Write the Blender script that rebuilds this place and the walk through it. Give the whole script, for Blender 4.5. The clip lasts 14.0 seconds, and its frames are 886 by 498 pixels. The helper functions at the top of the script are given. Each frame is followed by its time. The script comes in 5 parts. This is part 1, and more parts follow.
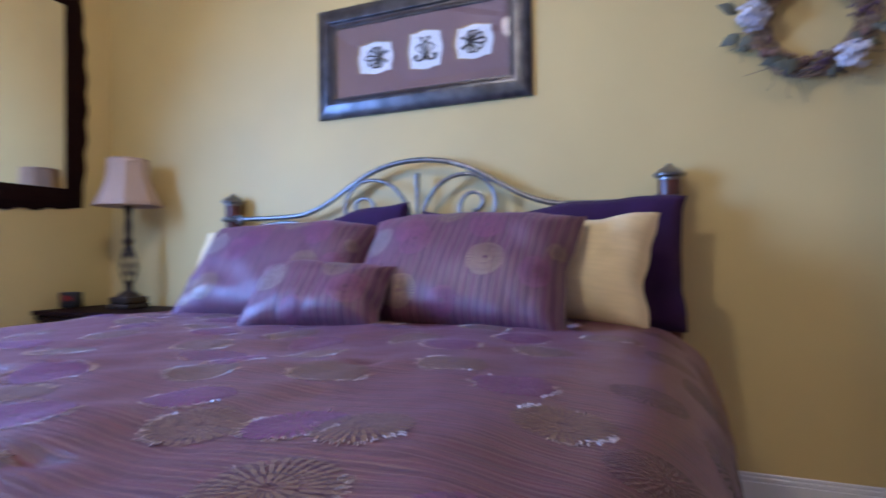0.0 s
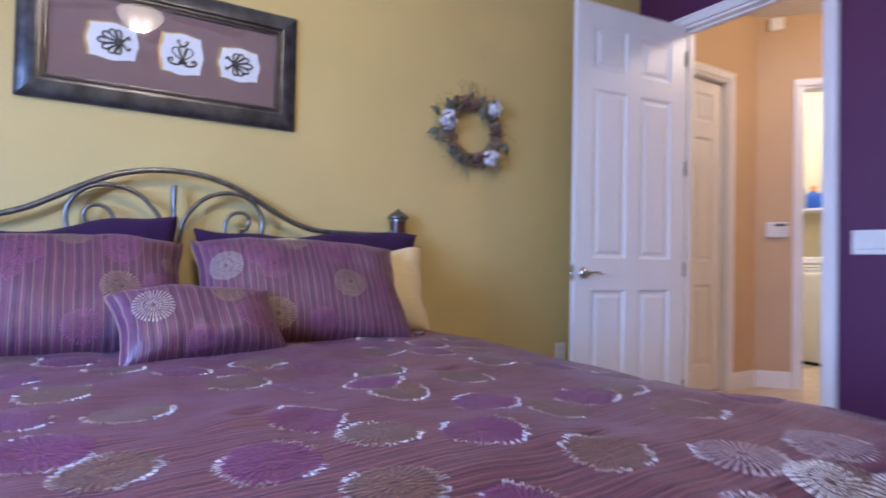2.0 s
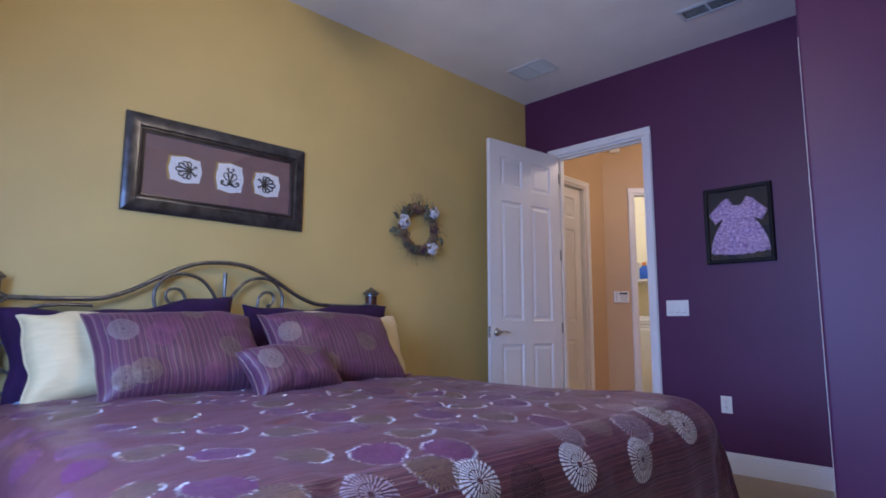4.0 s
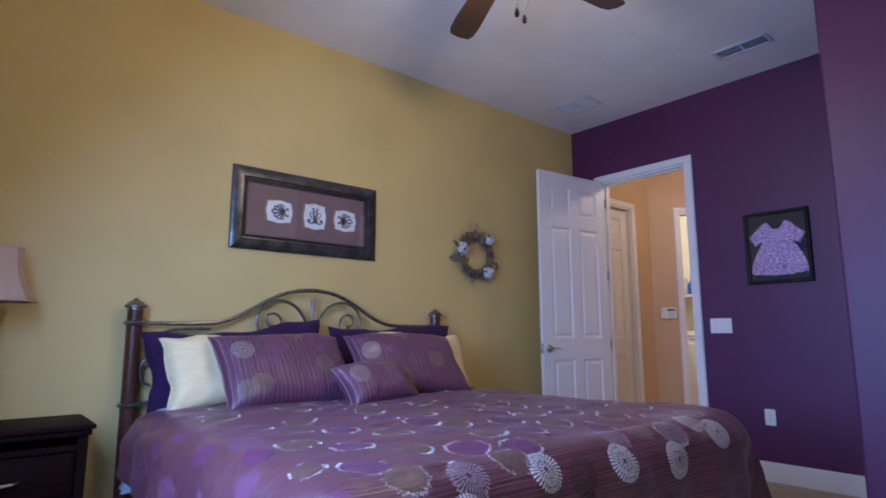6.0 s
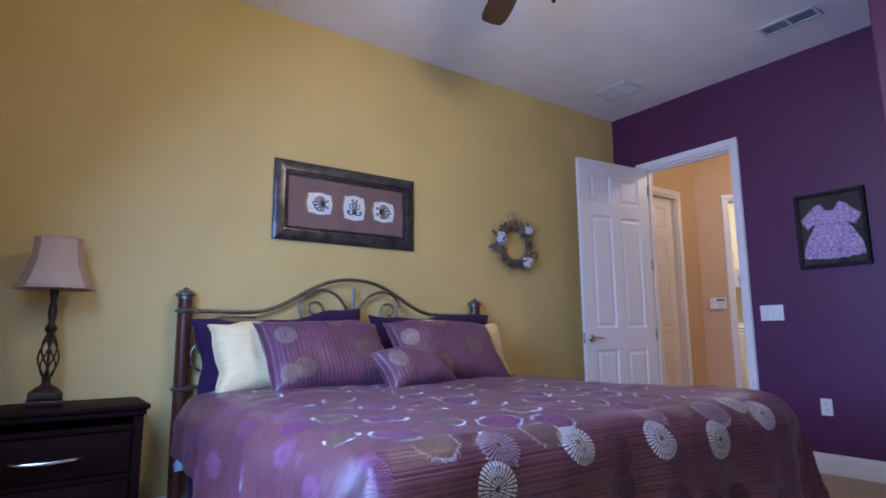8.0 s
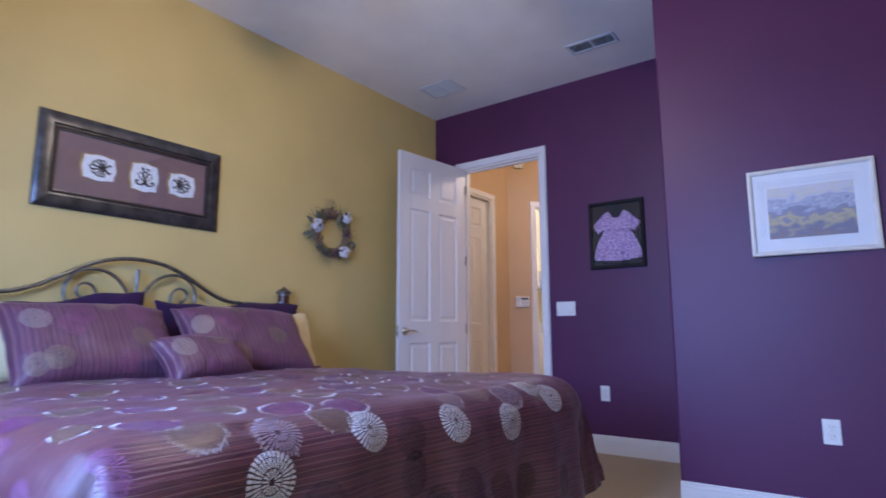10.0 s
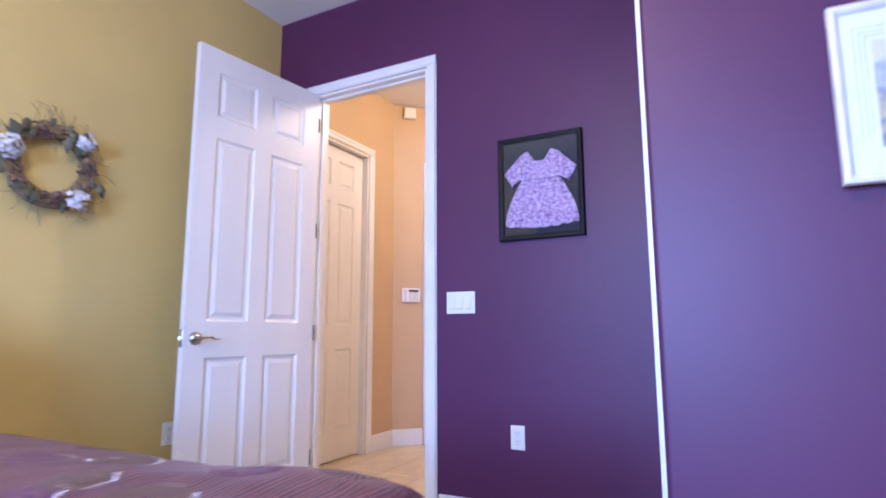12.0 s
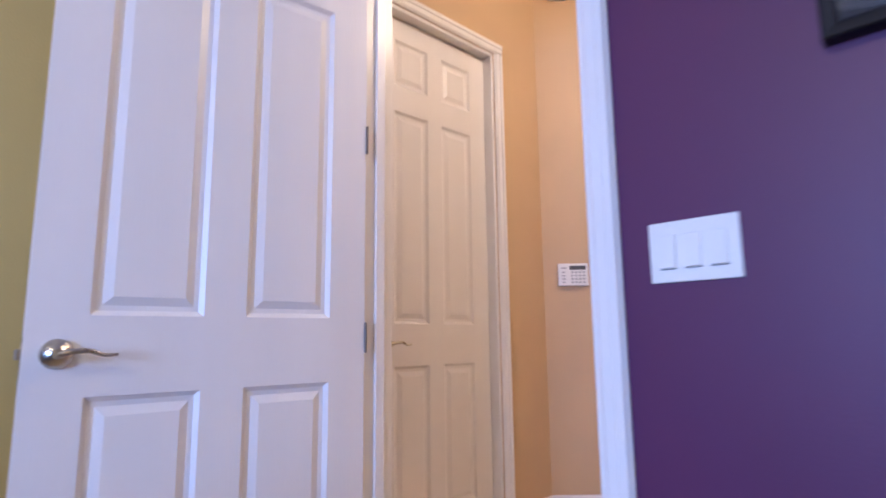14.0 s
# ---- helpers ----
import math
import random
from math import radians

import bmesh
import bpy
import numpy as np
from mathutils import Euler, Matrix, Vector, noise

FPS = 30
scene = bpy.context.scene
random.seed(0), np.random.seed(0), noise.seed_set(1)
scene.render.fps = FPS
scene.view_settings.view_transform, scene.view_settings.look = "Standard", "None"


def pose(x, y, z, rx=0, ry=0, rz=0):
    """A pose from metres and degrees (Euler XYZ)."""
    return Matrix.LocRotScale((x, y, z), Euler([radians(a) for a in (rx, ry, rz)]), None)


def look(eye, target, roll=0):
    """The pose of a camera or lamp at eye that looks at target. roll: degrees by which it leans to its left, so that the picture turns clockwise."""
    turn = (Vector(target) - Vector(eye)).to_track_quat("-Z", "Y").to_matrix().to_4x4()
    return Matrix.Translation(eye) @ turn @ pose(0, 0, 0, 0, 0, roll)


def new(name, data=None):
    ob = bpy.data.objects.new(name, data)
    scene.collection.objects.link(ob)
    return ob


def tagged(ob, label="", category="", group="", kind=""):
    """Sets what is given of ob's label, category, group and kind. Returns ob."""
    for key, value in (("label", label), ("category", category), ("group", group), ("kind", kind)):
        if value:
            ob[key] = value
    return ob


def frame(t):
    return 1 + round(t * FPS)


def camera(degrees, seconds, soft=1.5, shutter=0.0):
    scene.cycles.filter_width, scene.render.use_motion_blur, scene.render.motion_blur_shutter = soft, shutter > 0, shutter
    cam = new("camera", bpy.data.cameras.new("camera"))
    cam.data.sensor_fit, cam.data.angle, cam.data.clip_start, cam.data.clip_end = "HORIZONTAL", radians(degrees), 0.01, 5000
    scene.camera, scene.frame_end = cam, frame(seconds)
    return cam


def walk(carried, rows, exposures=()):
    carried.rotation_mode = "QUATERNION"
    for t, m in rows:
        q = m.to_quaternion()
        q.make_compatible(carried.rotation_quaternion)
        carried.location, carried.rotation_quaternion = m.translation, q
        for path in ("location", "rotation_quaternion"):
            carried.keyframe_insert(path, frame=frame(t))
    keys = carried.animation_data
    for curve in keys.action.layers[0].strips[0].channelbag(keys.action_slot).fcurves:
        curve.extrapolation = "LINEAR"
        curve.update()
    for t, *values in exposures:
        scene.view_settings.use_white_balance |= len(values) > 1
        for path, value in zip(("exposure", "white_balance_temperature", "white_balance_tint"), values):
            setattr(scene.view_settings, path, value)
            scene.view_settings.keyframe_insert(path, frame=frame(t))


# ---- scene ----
cam = camera(75.8, 14.0, soft=1.7, shutter=0.5)
PATH = [
    (0, (0.197, 0.113, 0.900), (-0.579, 1.956, 0.928), -0.7),
    (0.5, (-0.016, 0.027, 0.900), (-0.143, 2.022, 0.958), 0.5),
    (1, (-0.383, -0.127, 0.909), (-0.033, 1.841, 0.995), 0.6),
    (1.5, (-0.735, -0.13, 0.929), (-0.069, 1.755, 0.985), 0.8),
    (2, (-1.112, -0.188, 0.982), (-0.067, 1.517, 1.02), 1.1),
    (2.5, (-1.457, -0.31, 0.993), (-0.086, 1.143, 1.108), 0.6),
    (5, (-2.457, -0.917, 0.991), (-1.081, 0.502, 1.294), 0.1),
    (5.5, (-2.53, -0.955, 1.019), (-1.198, 0.506, 1.32), -0.0),
    (6, (-2.55, -0.992, 1.03), (-1.276, 0.519, 1.331), -0.1),
    (6.5, (-2.557, -0.984, 0.993), (-1.366, 0.594, 1.297), -0.3),
    (7, (-2.556, -0.991, 0.978), (-1.431, 0.635, 1.279), -0.4),
    (9.5, (-2.423, -1.083, 0.904), (-0.999, 0.289, 1.201), -0.3),
    (10, (-2.359, -0.979, 0.891), (-0.779, 0.21, 1.19), -0.1),
    (10.5, (-2.09, -0.835, 0.884), (-0.424, 0.229, 1.184), -0.0),
    (11, (-1.651, -0.675, 0.927), (0.043, 0.346, 1.225), -0.1),
    (11.5, (-1.176, -0.472, 0.951), (0.539, 0.512, 1.25), 0.0),
    (12, (-0.702, -0.306, 0.944), (1.041, 0.629, 1.237), -0.2),
    (12.5, (-0.236, -0.142, 0.928), (1.468, 0.862, 1.222), -0.4),
    (13, (0.248, 0.055, 0.958), (1.855, 1.209, 1.251), -0.5),
    (13.5, (0.617, 0.291, 0.952), (2.089, 1.61, 1.255), -0.7),
    (14, (0.933, 0.613, 0.95), (2.315, 2.025, 1.256), -0.7),
]
EXPOSURE = ((0, 0.26), (0.5, 0.45), (1, 0.68), (1.5, 0.55), (2, 0.27), (2.5, 0.0), (5, -0.45), (6.5, -0.38), (7, -0.24), (9.5, -0.34), (10, -0.14), (10.5, 0.16), (11, 0.46), (11.5, 0.71), (12, 0.91), (12.5, 1.04), (13, 0.98), (13.5, 0.82), (14, 0.56))
walk(cam, [(t, look(eye, target, roll)) for t, eye, target, roll in PATH], [(t, ev, 5580 - 560 * max(0, 1 - t / 1.3), 20) for t, ev in EXPOSURE])

# ---- light ----
world = bpy.data.worlds.new("world")
scene.world = world
world.use_nodes = True
wn = world.node_tree.nodes
sky = wn.new("ShaderNodeTexSky")
sky.sky_type, sky.sun_disc = "NISHITA", False
sky.sun_elevation, sky.sun_rotation = radians(42), radians(27)
world.node_tree.links.new(sky.outputs[0], wn["Background"].inputs[0])
wn["Background"].inputs[1].default_value = 0.1


def lamp(name, kind, m, power, color, size=0.1, size_y=None):
    d = bpy.data.lights.new(name, kind)
    d.energy, d.color = power, color
    if kind == "AREA":
        d.shape, d.size, d.size_y = "RECTANGLE", size, size_y or size
    else:
        d.shadow_soft_size = size
    ob = new(name, d)
    ob.matrix_world = m
    return ob


sun = lamp("sun", "SUN", look((2.7, 5.3, 5.35), (0, 0, 0)), 2.5, (1, 0.95, 0.88))
sun.data.angle = radians(0.5)
DAY = (0.32, 0.53, 1.0)
WARM = (1.0, 0.82, 0.56)
# the sky's light in the window opening
lamp("window_light_west", "AREA", look((-2.99, 0.37, 1.40), (0, 0.37, -0.6)), 150, DAY, 1.20, 1.35).data.spread = radians(166)  # narrowed so that less light grazes the north wall
lamp("fan_bulb", "POINT", pose(-0.885, 0.535, 2.56), 54, WARM, 0.07)
lamp("hall_bulb", "POINT", pose(3.0, 1.0, 2.85), 36, (1.0, 0.77, 0.50), 0.12)
lamp("laundry_bulb", "POINT", pose(4.75, 2.75, 2.7), 40, (1.0, 0.93, 0.8), 0.12)


# ---- materials ----
def mat(name, color, rough=0.6, metal=0.0, vary=0.12, scale=6.0, grain=0.0, grain_scale=200.0, dark=None, spec=0.5, sheen=0.0, stretch=None, each=0.0):
    """Principled material with two scales of colour variation and a fine bump."""
    m = bpy.data.materials.new(name)
    m.use_nodes = True
    nt = m.node_tree
    n, link = nt.nodes, nt.links.new
    b = n["Principled BSDF"]
    b.inputs["Roughness"].default_value, b.inputs["Metallic"].default_value = rough, metal
    b.inputs["Specular IOR Level"].default_value = spec
    if sheen:
        b.inputs["Sheen Weight"].default_value = sheen
    tc = n.new("ShaderNodeTexCoord")
    mp = n.new("ShaderNodeMapping")
    if stretch:
        mp.inputs["Scale"].default_value = stretch
    link(tc.outputs["Object"], mp.inputs[0])
    n1 = n.new("ShaderNodeTexNoise")
    n1.inputs["Scale"].default_value, n1.inputs["Detail"].default_value = scale, 5
    link(mp.outputs[0], n1.inputs["Vector"])
    n2 = n.new("ShaderNodeTexNoise")
    n2.inputs["Scale"].default_value, n2.inputs["Detail"].default_value = grain_scale, 2
    link(mp.outputs[0], n2.inputs["Vector"])
    mix = n.new("ShaderNodeMix")
    mix.data_type = "RGBA"
    c = Vector(color)
    d = Vector(dark) if dark else c * (1 - vary)
    e = c * (1 + vary) if not dark else c
    mix.inputs["A"].default_value, mix.inputs["B"].default_value = (*d, 1), (*[min(v, 0.95) for v in e], 1)
    ramp = n.new("ShaderNodeMapRange")
    ramp.inputs["From Min"].default_value, ramp.inputs["From Max"].default_value = 0.3, 0.7
    link(n1.outputs[0], ramp.inputs[0])
    link(ramp.outputs[0], mix.inputs["Factor"])
    out = mix.outputs["Result"]
    if each:
        oi = n.new("ShaderNodeObjectInfo")
        hsv = n.new("ShaderNodeHueSaturation")
        mr = n.new("ShaderNodeMapRange")
        mr.inputs["To Min"].default_value, mr.inputs["To Max"].default_value = 1 - each, 1 + each
        link(oi.outputs["Random"], mr.inputs[0])
        link(mr.outputs[0], hsv.inputs["Value"])
        link(out, hsv.inputs["Color"])
        out = hsv.outputs[0]
    link(out, b.inputs["Base Color"])
    rr = n.new("ShaderNodeMapRange")
    rr.inputs["To Min"].default_value, rr.inputs["To Max"].default_value = rough * 0.88, min(1, rough * 1.12)
    link(n1.outputs[0], rr.inputs[0])
    link(rr.outputs[0], b.inputs["Roughness"])
    if grain:
        bp = n.new("ShaderNodeBump")
        bp.inputs["Strength"].default_value, bp.inputs["Distance"].default_value = 1.0, grain
        link(n2.outputs[0], bp.inputs["Height"])
        link(bp.outputs[0], b.inputs["Normal"])
    return m


M_YELLOW = mat("yellow_paint", (0.635, 0.482, 0.182), 0.62, vary=0.05, scale=2.0, grain=0.0006, grain_scale=160)
M_PURPLE = mat("purple_paint", (0.086, 0.018, 0.073), 0.48, vary=0.08, scale=1.7, grain=0.00030, grain_scale=160, spec=0.45)
M_TAN = mat("tan_paint", (0.56, 0.385, 0.22), 0.6, vary=0.05, scale=2.0, grain=0.0006, grain_scale=160)
M_CREAMWALL = mat("cream_paint", (0.75, 0.68, 0.48), 0.6, vary=0.04, scale=2.0, grain=0.0006, grain_scale=160)
M_CEIL = mat("ceiling_paint", (0.84, 0.83, 0.83), 0.85, vary=0.04, scale=3.0, grain=0.0015, grain_scale=90)
M_WHITE = mat("white_gloss_paint", (0.80, 0.78, 0.77), 0.32, vary=0.03, scale=4.0, grain=0.0002, grain_scale=60)
M_DOOR = mat("white_door_paint", (0.78, 0.76, 0.76), 0.36, vary=0.03, scale=5.0, grain=0.0003, grain_scale=180, stretch=(1, 1, 0.12))
M_PLASTIC = mat("white_plastic", (0.80, 0.79, 0.76), 0.35, vary=0.03, scale=9.0)
M_CARPET = mat("beige_carpet", (0.52, 0.40, 0.26), 0.95, vary=0.18, scale=60.0, grain=0.006, grain_scale=380, sheen=0.3)
M_TILE = mat("beige_floor_tile", (0.60, 0.48, 0.34), 0.35, vary=0.14, scale=8.0, grain=0.0006, grain_scale=60, each=0.06)
M_GROUT = mat("grout", (0.42, 0.35, 0.27), 0.9, vary=0.15, scale=50)
M_WOOD = mat("dark_cherry_wood", (0.015, 0.005, 0.004), 0.55, dark=(0.009, 0.003, 0.003), spec=0.06, scale=7.0, grain=0.0004, grain_scale=60, stretch=(1, 8, 8))
M_POST = mat("cherry_post_wood", (0.105, 0.030, 0.016), 0.32, dark=(0.055, 0.017, 0.010), scale=9.0, grain=0.0003, grain_scale=60, stretch=(6, 6, 0.7))
M_PEWTER = mat("pewter_metal", (0.23, 0.22, 0.21), 0.34, metal=0.9, vary=0.3, scale=30, grain=0.0008, grain_scale=120)
M_NICKEL = mat("satin_nickel", (0.52, 0.48, 0.42), 0.28, metal=1.0, vary=0.08, scale=20)
M_IRON = mat("bronzed_iron", (0.045, 0.028, 0.018), 0.45, metal=0.6, vary=0.4, scale=25, grain=0.001, grain_scale=90)
M_HINGE = mat("dull_hinge_metal", (0.17, 0.15, 0.14), 0.5, metal=0.4, vary=0.15, scale=30)
M_BLACK = mat("black_plastic", (0.012, 0.012, 0.013), 0.35, vary=0.2, scale=10)
# near-black that puts the shade of vent ducts and outlet holes into the colour
M_DARK = mat("dark_gap", (0.01, 0.01, 0.01), 0.8)


def glass_mat(name, rough=0.02):
    m = bpy.data.materials.new(name)
    m.use_nodes = True
    nt = m.node_tree
    n, link = nt.nodes, nt.links.new
    n.remove(n["Principled BSDF"])
    t, g, mx, fr = n.new("ShaderNodeBsdfTransparent"), n.new("ShaderNodeBsdfGlossy"), n.new("ShaderNodeMixShader"), n.new("ShaderNodeFresnel")
    g.inputs["Roughness"].default_value = rough
    fr.inputs["IOR"].default_value = 1.5
    link(fr.outputs[0], mx.inputs[0])
    link(t.outputs[0], mx.inputs[1])
    link(g.outputs[0], mx.inputs[2])
    link(mx.outputs[0], n["Material Output"].inputs[0])
    return m


M_GLASS = glass_mat("picture_glass")


def glow_mat(name, color, power):
    m = bpy.data.materials.new(name)
    m.use_nodes = True
    b = m.node_tree.nodes["Principled BSDF"]
    b.inputs["Base Color"].default_value = (*color, 1)
    b.inputs["Emission Color"].default_value = (*color, 1)
    b.inputs["Emission Strength"].default_value = power
    b.inputs["Roughness"].default_value = 0.3
    return m


# ---- mesh helpers ----
def box(bm, x0, y0, z0, x1, y1, z1, bevel=0.0, seg=1):
    a = bmesh.new()
    bmesh.ops.create_cube(a, size=1)
    for v in a.verts:
        v.co = Vector(((x0 + x1) / 2 + v.co.x * (x1 - x0), (y0 + y1) / 2 + v.co.y * (y1 - y0), (z0 + z1) / 2 + v.co.z * (z1 - z0)))
    if bevel:
        bmesh.ops.bevel(a, geom=a.edges[:], offset=bevel, segments=seg, affect="EDGES", profile=0.5)
    merge(bm, a)
    return bm


def merge(bm, a, m=None):
    if m is not None:
        bmesh.ops.transform(a, matrix=m, verts=a.verts[:])
    me = bpy.data.meshes.new("tmp")
    a.to_mesh(me)
    a.free()
    bm.from_mesh(me)
    bpy.data.meshes.remove(me)
    return bm


def lathe(bm, profile, seg=24, m=None):
    """Turns (radius, z) pairs round the z axis."""
    a = bmesh.new()
    rings = []
    for r, z in profile:
        rings.append([a.verts.new((r * math.cos(2 * math.pi * i / seg), r * math.sin(2 * math.pi * i / seg), z)) for i in range(seg)])
    for p, q in zip(rings, rings[1:]):
        for i in range(seg):
            a.faces.new((p[i], p[(i + 1) % seg], q[(i + 1) % seg], q[i]))
    a.faces.new(rings[0][::-1])
    a.faces.new(rings[-1])
    bmesh.ops.remove_doubles(a, verts=a.verts[:], dist=1e-5)
    bmesh.ops.recalc_face_normals(a, faces=a.faces[:])
    return merge(bm, a, m)


def tube(bm, pts, radius, seg=8, radii=None):
    """Sweeps a round bar along points."""
    pts = [Vector(p) for p in pts]
    a = bmesh.new()
    rings, up = [], None
    for i, p in enumerate(pts):
        d = (pts[min(i + 1, len(pts) - 1)] - pts[max(i - 1, 0)]).normalized()
        if up is None:
            up = d.orthogonal().normalized()
        up = (up - d * up.dot(d)).normalized()
        side = d.cross(up)
        r = radii[i] if radii else radius
        rings.append([a.verts.new(p + r * (math.cos(2 * math.pi * k / seg) * up + math.sin(2 * math.pi * k / seg) * side)) for k in range(seg)])
    for p, q in zip(rings, rings[1:]):
        for k in range(seg):
            a.faces.new((p[k], p[(k + 1) % seg], q[(k + 1) % seg], q[k]))
    a.faces.new(rings[0][::-1])
    a.faces.new(rings[-1])
    bmesh.ops.recalc_face_normals(a, faces=a.faces[:])
    return merge(bm, a)


def spline(pts, n=8):
    """Catmull-Rom curve through points."""
    p = [Vector(q) for q in pts]
    p = [2 * p[0] - p[1]] + p + [2 * p[-1] - p[-2]]
    out = []
    for i in range(1, len(p) - 2):
        for k in range(n):
            t = k / n
            out.append(0.5 * (2 * p[i] + (p[i + 1] - p[i - 1]) * t + (2 * p[i - 1] - 5 * p[i] + 4 * p[i + 1] - p[i + 2]) * t * t + (3 * p[i] - p[i - 1] - 3 * p[i + 1] + p[i + 2]) * t ** 3))
    return out + [p[-2]]


def finish(name, bm, material, smooth=False):
    me = bpy.data.meshes.new(name)
    bm.to_mesh(me)
    bm.free()
    if smooth:
        me.polygons.foreach_set("use_smooth", [True] * len(me.polygons))
        if smooth != "all":
            me.set_sharp_from_angle(angle=radians(40))
    for m in material if isinstance(material, (list, tuple)) else [material]:
        me.materials.append(m)
    return me


def part(name, bm, material, parent, label="", smooth=False, m=None):
    ob = new(name, finish(name, bm, material, smooth))
    ob.parent = parent
    if m is not None:
        ob.matrix_basis = m
    return tagged(ob, label)


def thing(name, m, label, category, group="", kind=""):
    ob = new(name)
    ob.empty_display_size = 0.1
    ob.matrix_basis = m
    return tagged(ob, label, category, group, kind)


def structure(name, bm, material, label, category, smooth=False):
    return tagged(new(name, finish(name, bm, material, smooth)), label, category, "", "structure")


# ---- rooms ----
XW, XN, XE, YS, YN, YJ, H = -2.82, 0.90, 1.98, -1.55, 2.375, -0.087, 3.03
T = 0.12
D0, D1, DH = 1.228, 2.06, 2.46  # bedroom doorway in the east wall
bm = bmesh.new()
box(bm, XW - T, YS - T, -0.1, XE + T * 0.5, YN + T, 0)
structure("floor", bm, M_CARPET, "beige short-pile bedroom carpet", "floor")
bm = bmesh.new()
box(bm, XW - T, YS - T, H, 6.0, 5.2, H + 0.1)
structure("ceiling", bm, M_CEIL, "white lightly textured flat ceiling", "ceiling")
bm = bmesh.new()
box(bm, XW - T, YN, 0, XE, YN + T, H)
structure("wall_north", bm, M_YELLOW, "mustard yellow painted bedroom wall", "wall")
bm = bmesh.new()
box(bm, XE, D1, 0, XE + T, YN + T, H)
box(bm, XE, D0, DH, XE + T, D1, H)
box(bm, XE, YJ - 0.7, 0, XE + T, D0, H)
structure("wall_east", bm, M_PURPLE, "deep purple painted wall with the doorway", "wall")
# narrow linen closet beside the end of the near wall
C0, C1, CH, YC = XN + 0.17, 1.85, 2.46, -0.016
bm = bmesh.new()
box(bm, C1, YC - T, 0, XE, YC, H)
box(bm, C0, YJ - T, CH, C1, YJ - 0.002, H)
structure("wall_closet_front", bm, M_PURPLE, "purple painted return wall with a closet doorway", "wall")
bm = bmesh.new()
box(bm, XN, YS - T, 0, C0, YJ, H)
# rounded corner bead
edges = [e for e in bm.edges if all(abs(v.co.x - XN) < 1e-4 and abs(v.co.y - YJ) < 1e-4 for v in e.verts)]
bmesh.ops.bevel(bm, geom=edges, offset=0.016, segments=5, affect="EDGES", profile=0.5)
structure("wall_closet_side", bm, M_PURPLE, "deep purple painted wall beside the closet", "wall")
bm = bmesh.new()
box(bm, C0, YJ - 0.8, 0, XE, YJ - 0.7, H)
structure("wall_closet_back", bm, M_CREAMWALL, "plain cream closet back wall", "wall")
W0, W1, WZ0, WZ1 = -0.25, 0.99, 0.7, 2.1
bm = bmesh.new()
box(bm, XW - T, YS, 0, XW, W0, H)
box(bm, XW - T, W1, 0, XW, YN, H)
box(bm, XW - T, W0, 0, XW, W1, WZ0)
box(bm, XW - T, W0, WZ1, XW, W1, H)
structure("wall_west", bm, M_YELLOW, "mustard yellow painted wall with a window", "wall")
bm = bmesh.new()
box(bm, XW - T, YS - T, 0, XN, YS, H)
structure("wall_south", bm, M_YELLOW, "plain mustard yellow painted wall", "wall")


def window(name, m, w, h):
    """A white double-hung window, centred on its opening, facing local y."""
    ob = thing(name, m, "white-framed double-hung bedroom window", "window", "", "structure")
    f = bmesh.new()
    for x0, z0, x1, z1 in ((-w / 2, -h / 2, -w / 2 + 0.05, h / 2), (w / 2 - 0.05, -h / 2, w / 2, h / 2), (-w / 2 + 0.05, -h / 2, w / 2 - 0.05, -h / 2 + 0.05), (-w / 2 + 0.05, h / 2 - 0.05, w / 2 - 0.05, h / 2), (-w / 2 + 0.05, -0.02, w / 2 - 0.05, 0.02)):
        box(f, x0, -0.03, z0, x1, 0.03, z1, 0.004)
    part("window_frame", f, M_WHITE, ob)
    for z0, z1 in ((-h / 2 + 0.05, -0.02), (0.02, h / 2 - 0.05)):
        p = part("pane", box(bmesh.new(), -w / 2 + 0.05, -0.003, z0, w / 2 - 0.05, 0.003, z1), M_GLASS, ob)
        p.visible_shadow = False
    part("window_sill", box(bmesh.new(), -w / 2 - 0.05, -0.14, -h / 2 - 0.03, w / 2 + 0.05, -0.031, -h / 2, 0.004), M_WHITE, ob)


window("window_1", pose(XW - 0.07, (W0 + W1) / 2, (WZ0 + WZ1) / 2, 0, 0, 90), W1 - W0, WZ1 - WZ0)

# hall behind the doorway, with a slanted wall and the laundry behind it
HX, HY = XE + T, 2.45
K0, K1 = 2.36, 3.12  # hall door
HDH = 2.44
bm = bmesh.new()
box(bm, HX, HY, 0, K0, HY + T, H)
box(bm, K1, HY, 0, 3.5, HY + T, H)
box(bm, K0, HY, HDH, K1, HY + T, H)
structure("wall_hall_north", bm, M_TAN, "tan painted hallway wall with a closed door", "wall")
SL = pose(3.5, HY, 0, 0, 0, -45)  # local x runs along the slanted wall
L0, L1, LH = 0.335, 1.10, 2.44
bm = bmesh.new()
box(bm, 0, 0, 0, L0, T, H)
box(bm, L1, 0, 0, 1.5, T, H)
box(bm, L0, 0, LH, L1, T, H)
ob = structure("wall_hall_slanted", bm, M_TAN, "tan painted slanted hallway wall with a doorway", "wall")
ob.matrix_basis = SL
bm = bmesh.new()
box(bm, 4.56, -0.3, 0, 4.68, 1.39, H)
box(bm, HX, -0.42, 0, 4.68, -0.3, H)
structure("wall_hall_end", bm, M_TAN, "tan painted hallway end walls", "wall")
bm = bmesh.new()
box(bm, XE + T * 0.5, -0.3, -0.1, 6.0, 5.0, -0.006)
structure("floor_hall", bm, M_GROUT, "grout bed under beige hallway floor tiles", "floor")
bm = bmesh.new()
box(bm, 3.5, HY + T, 0, 3.62, 4.2, H)
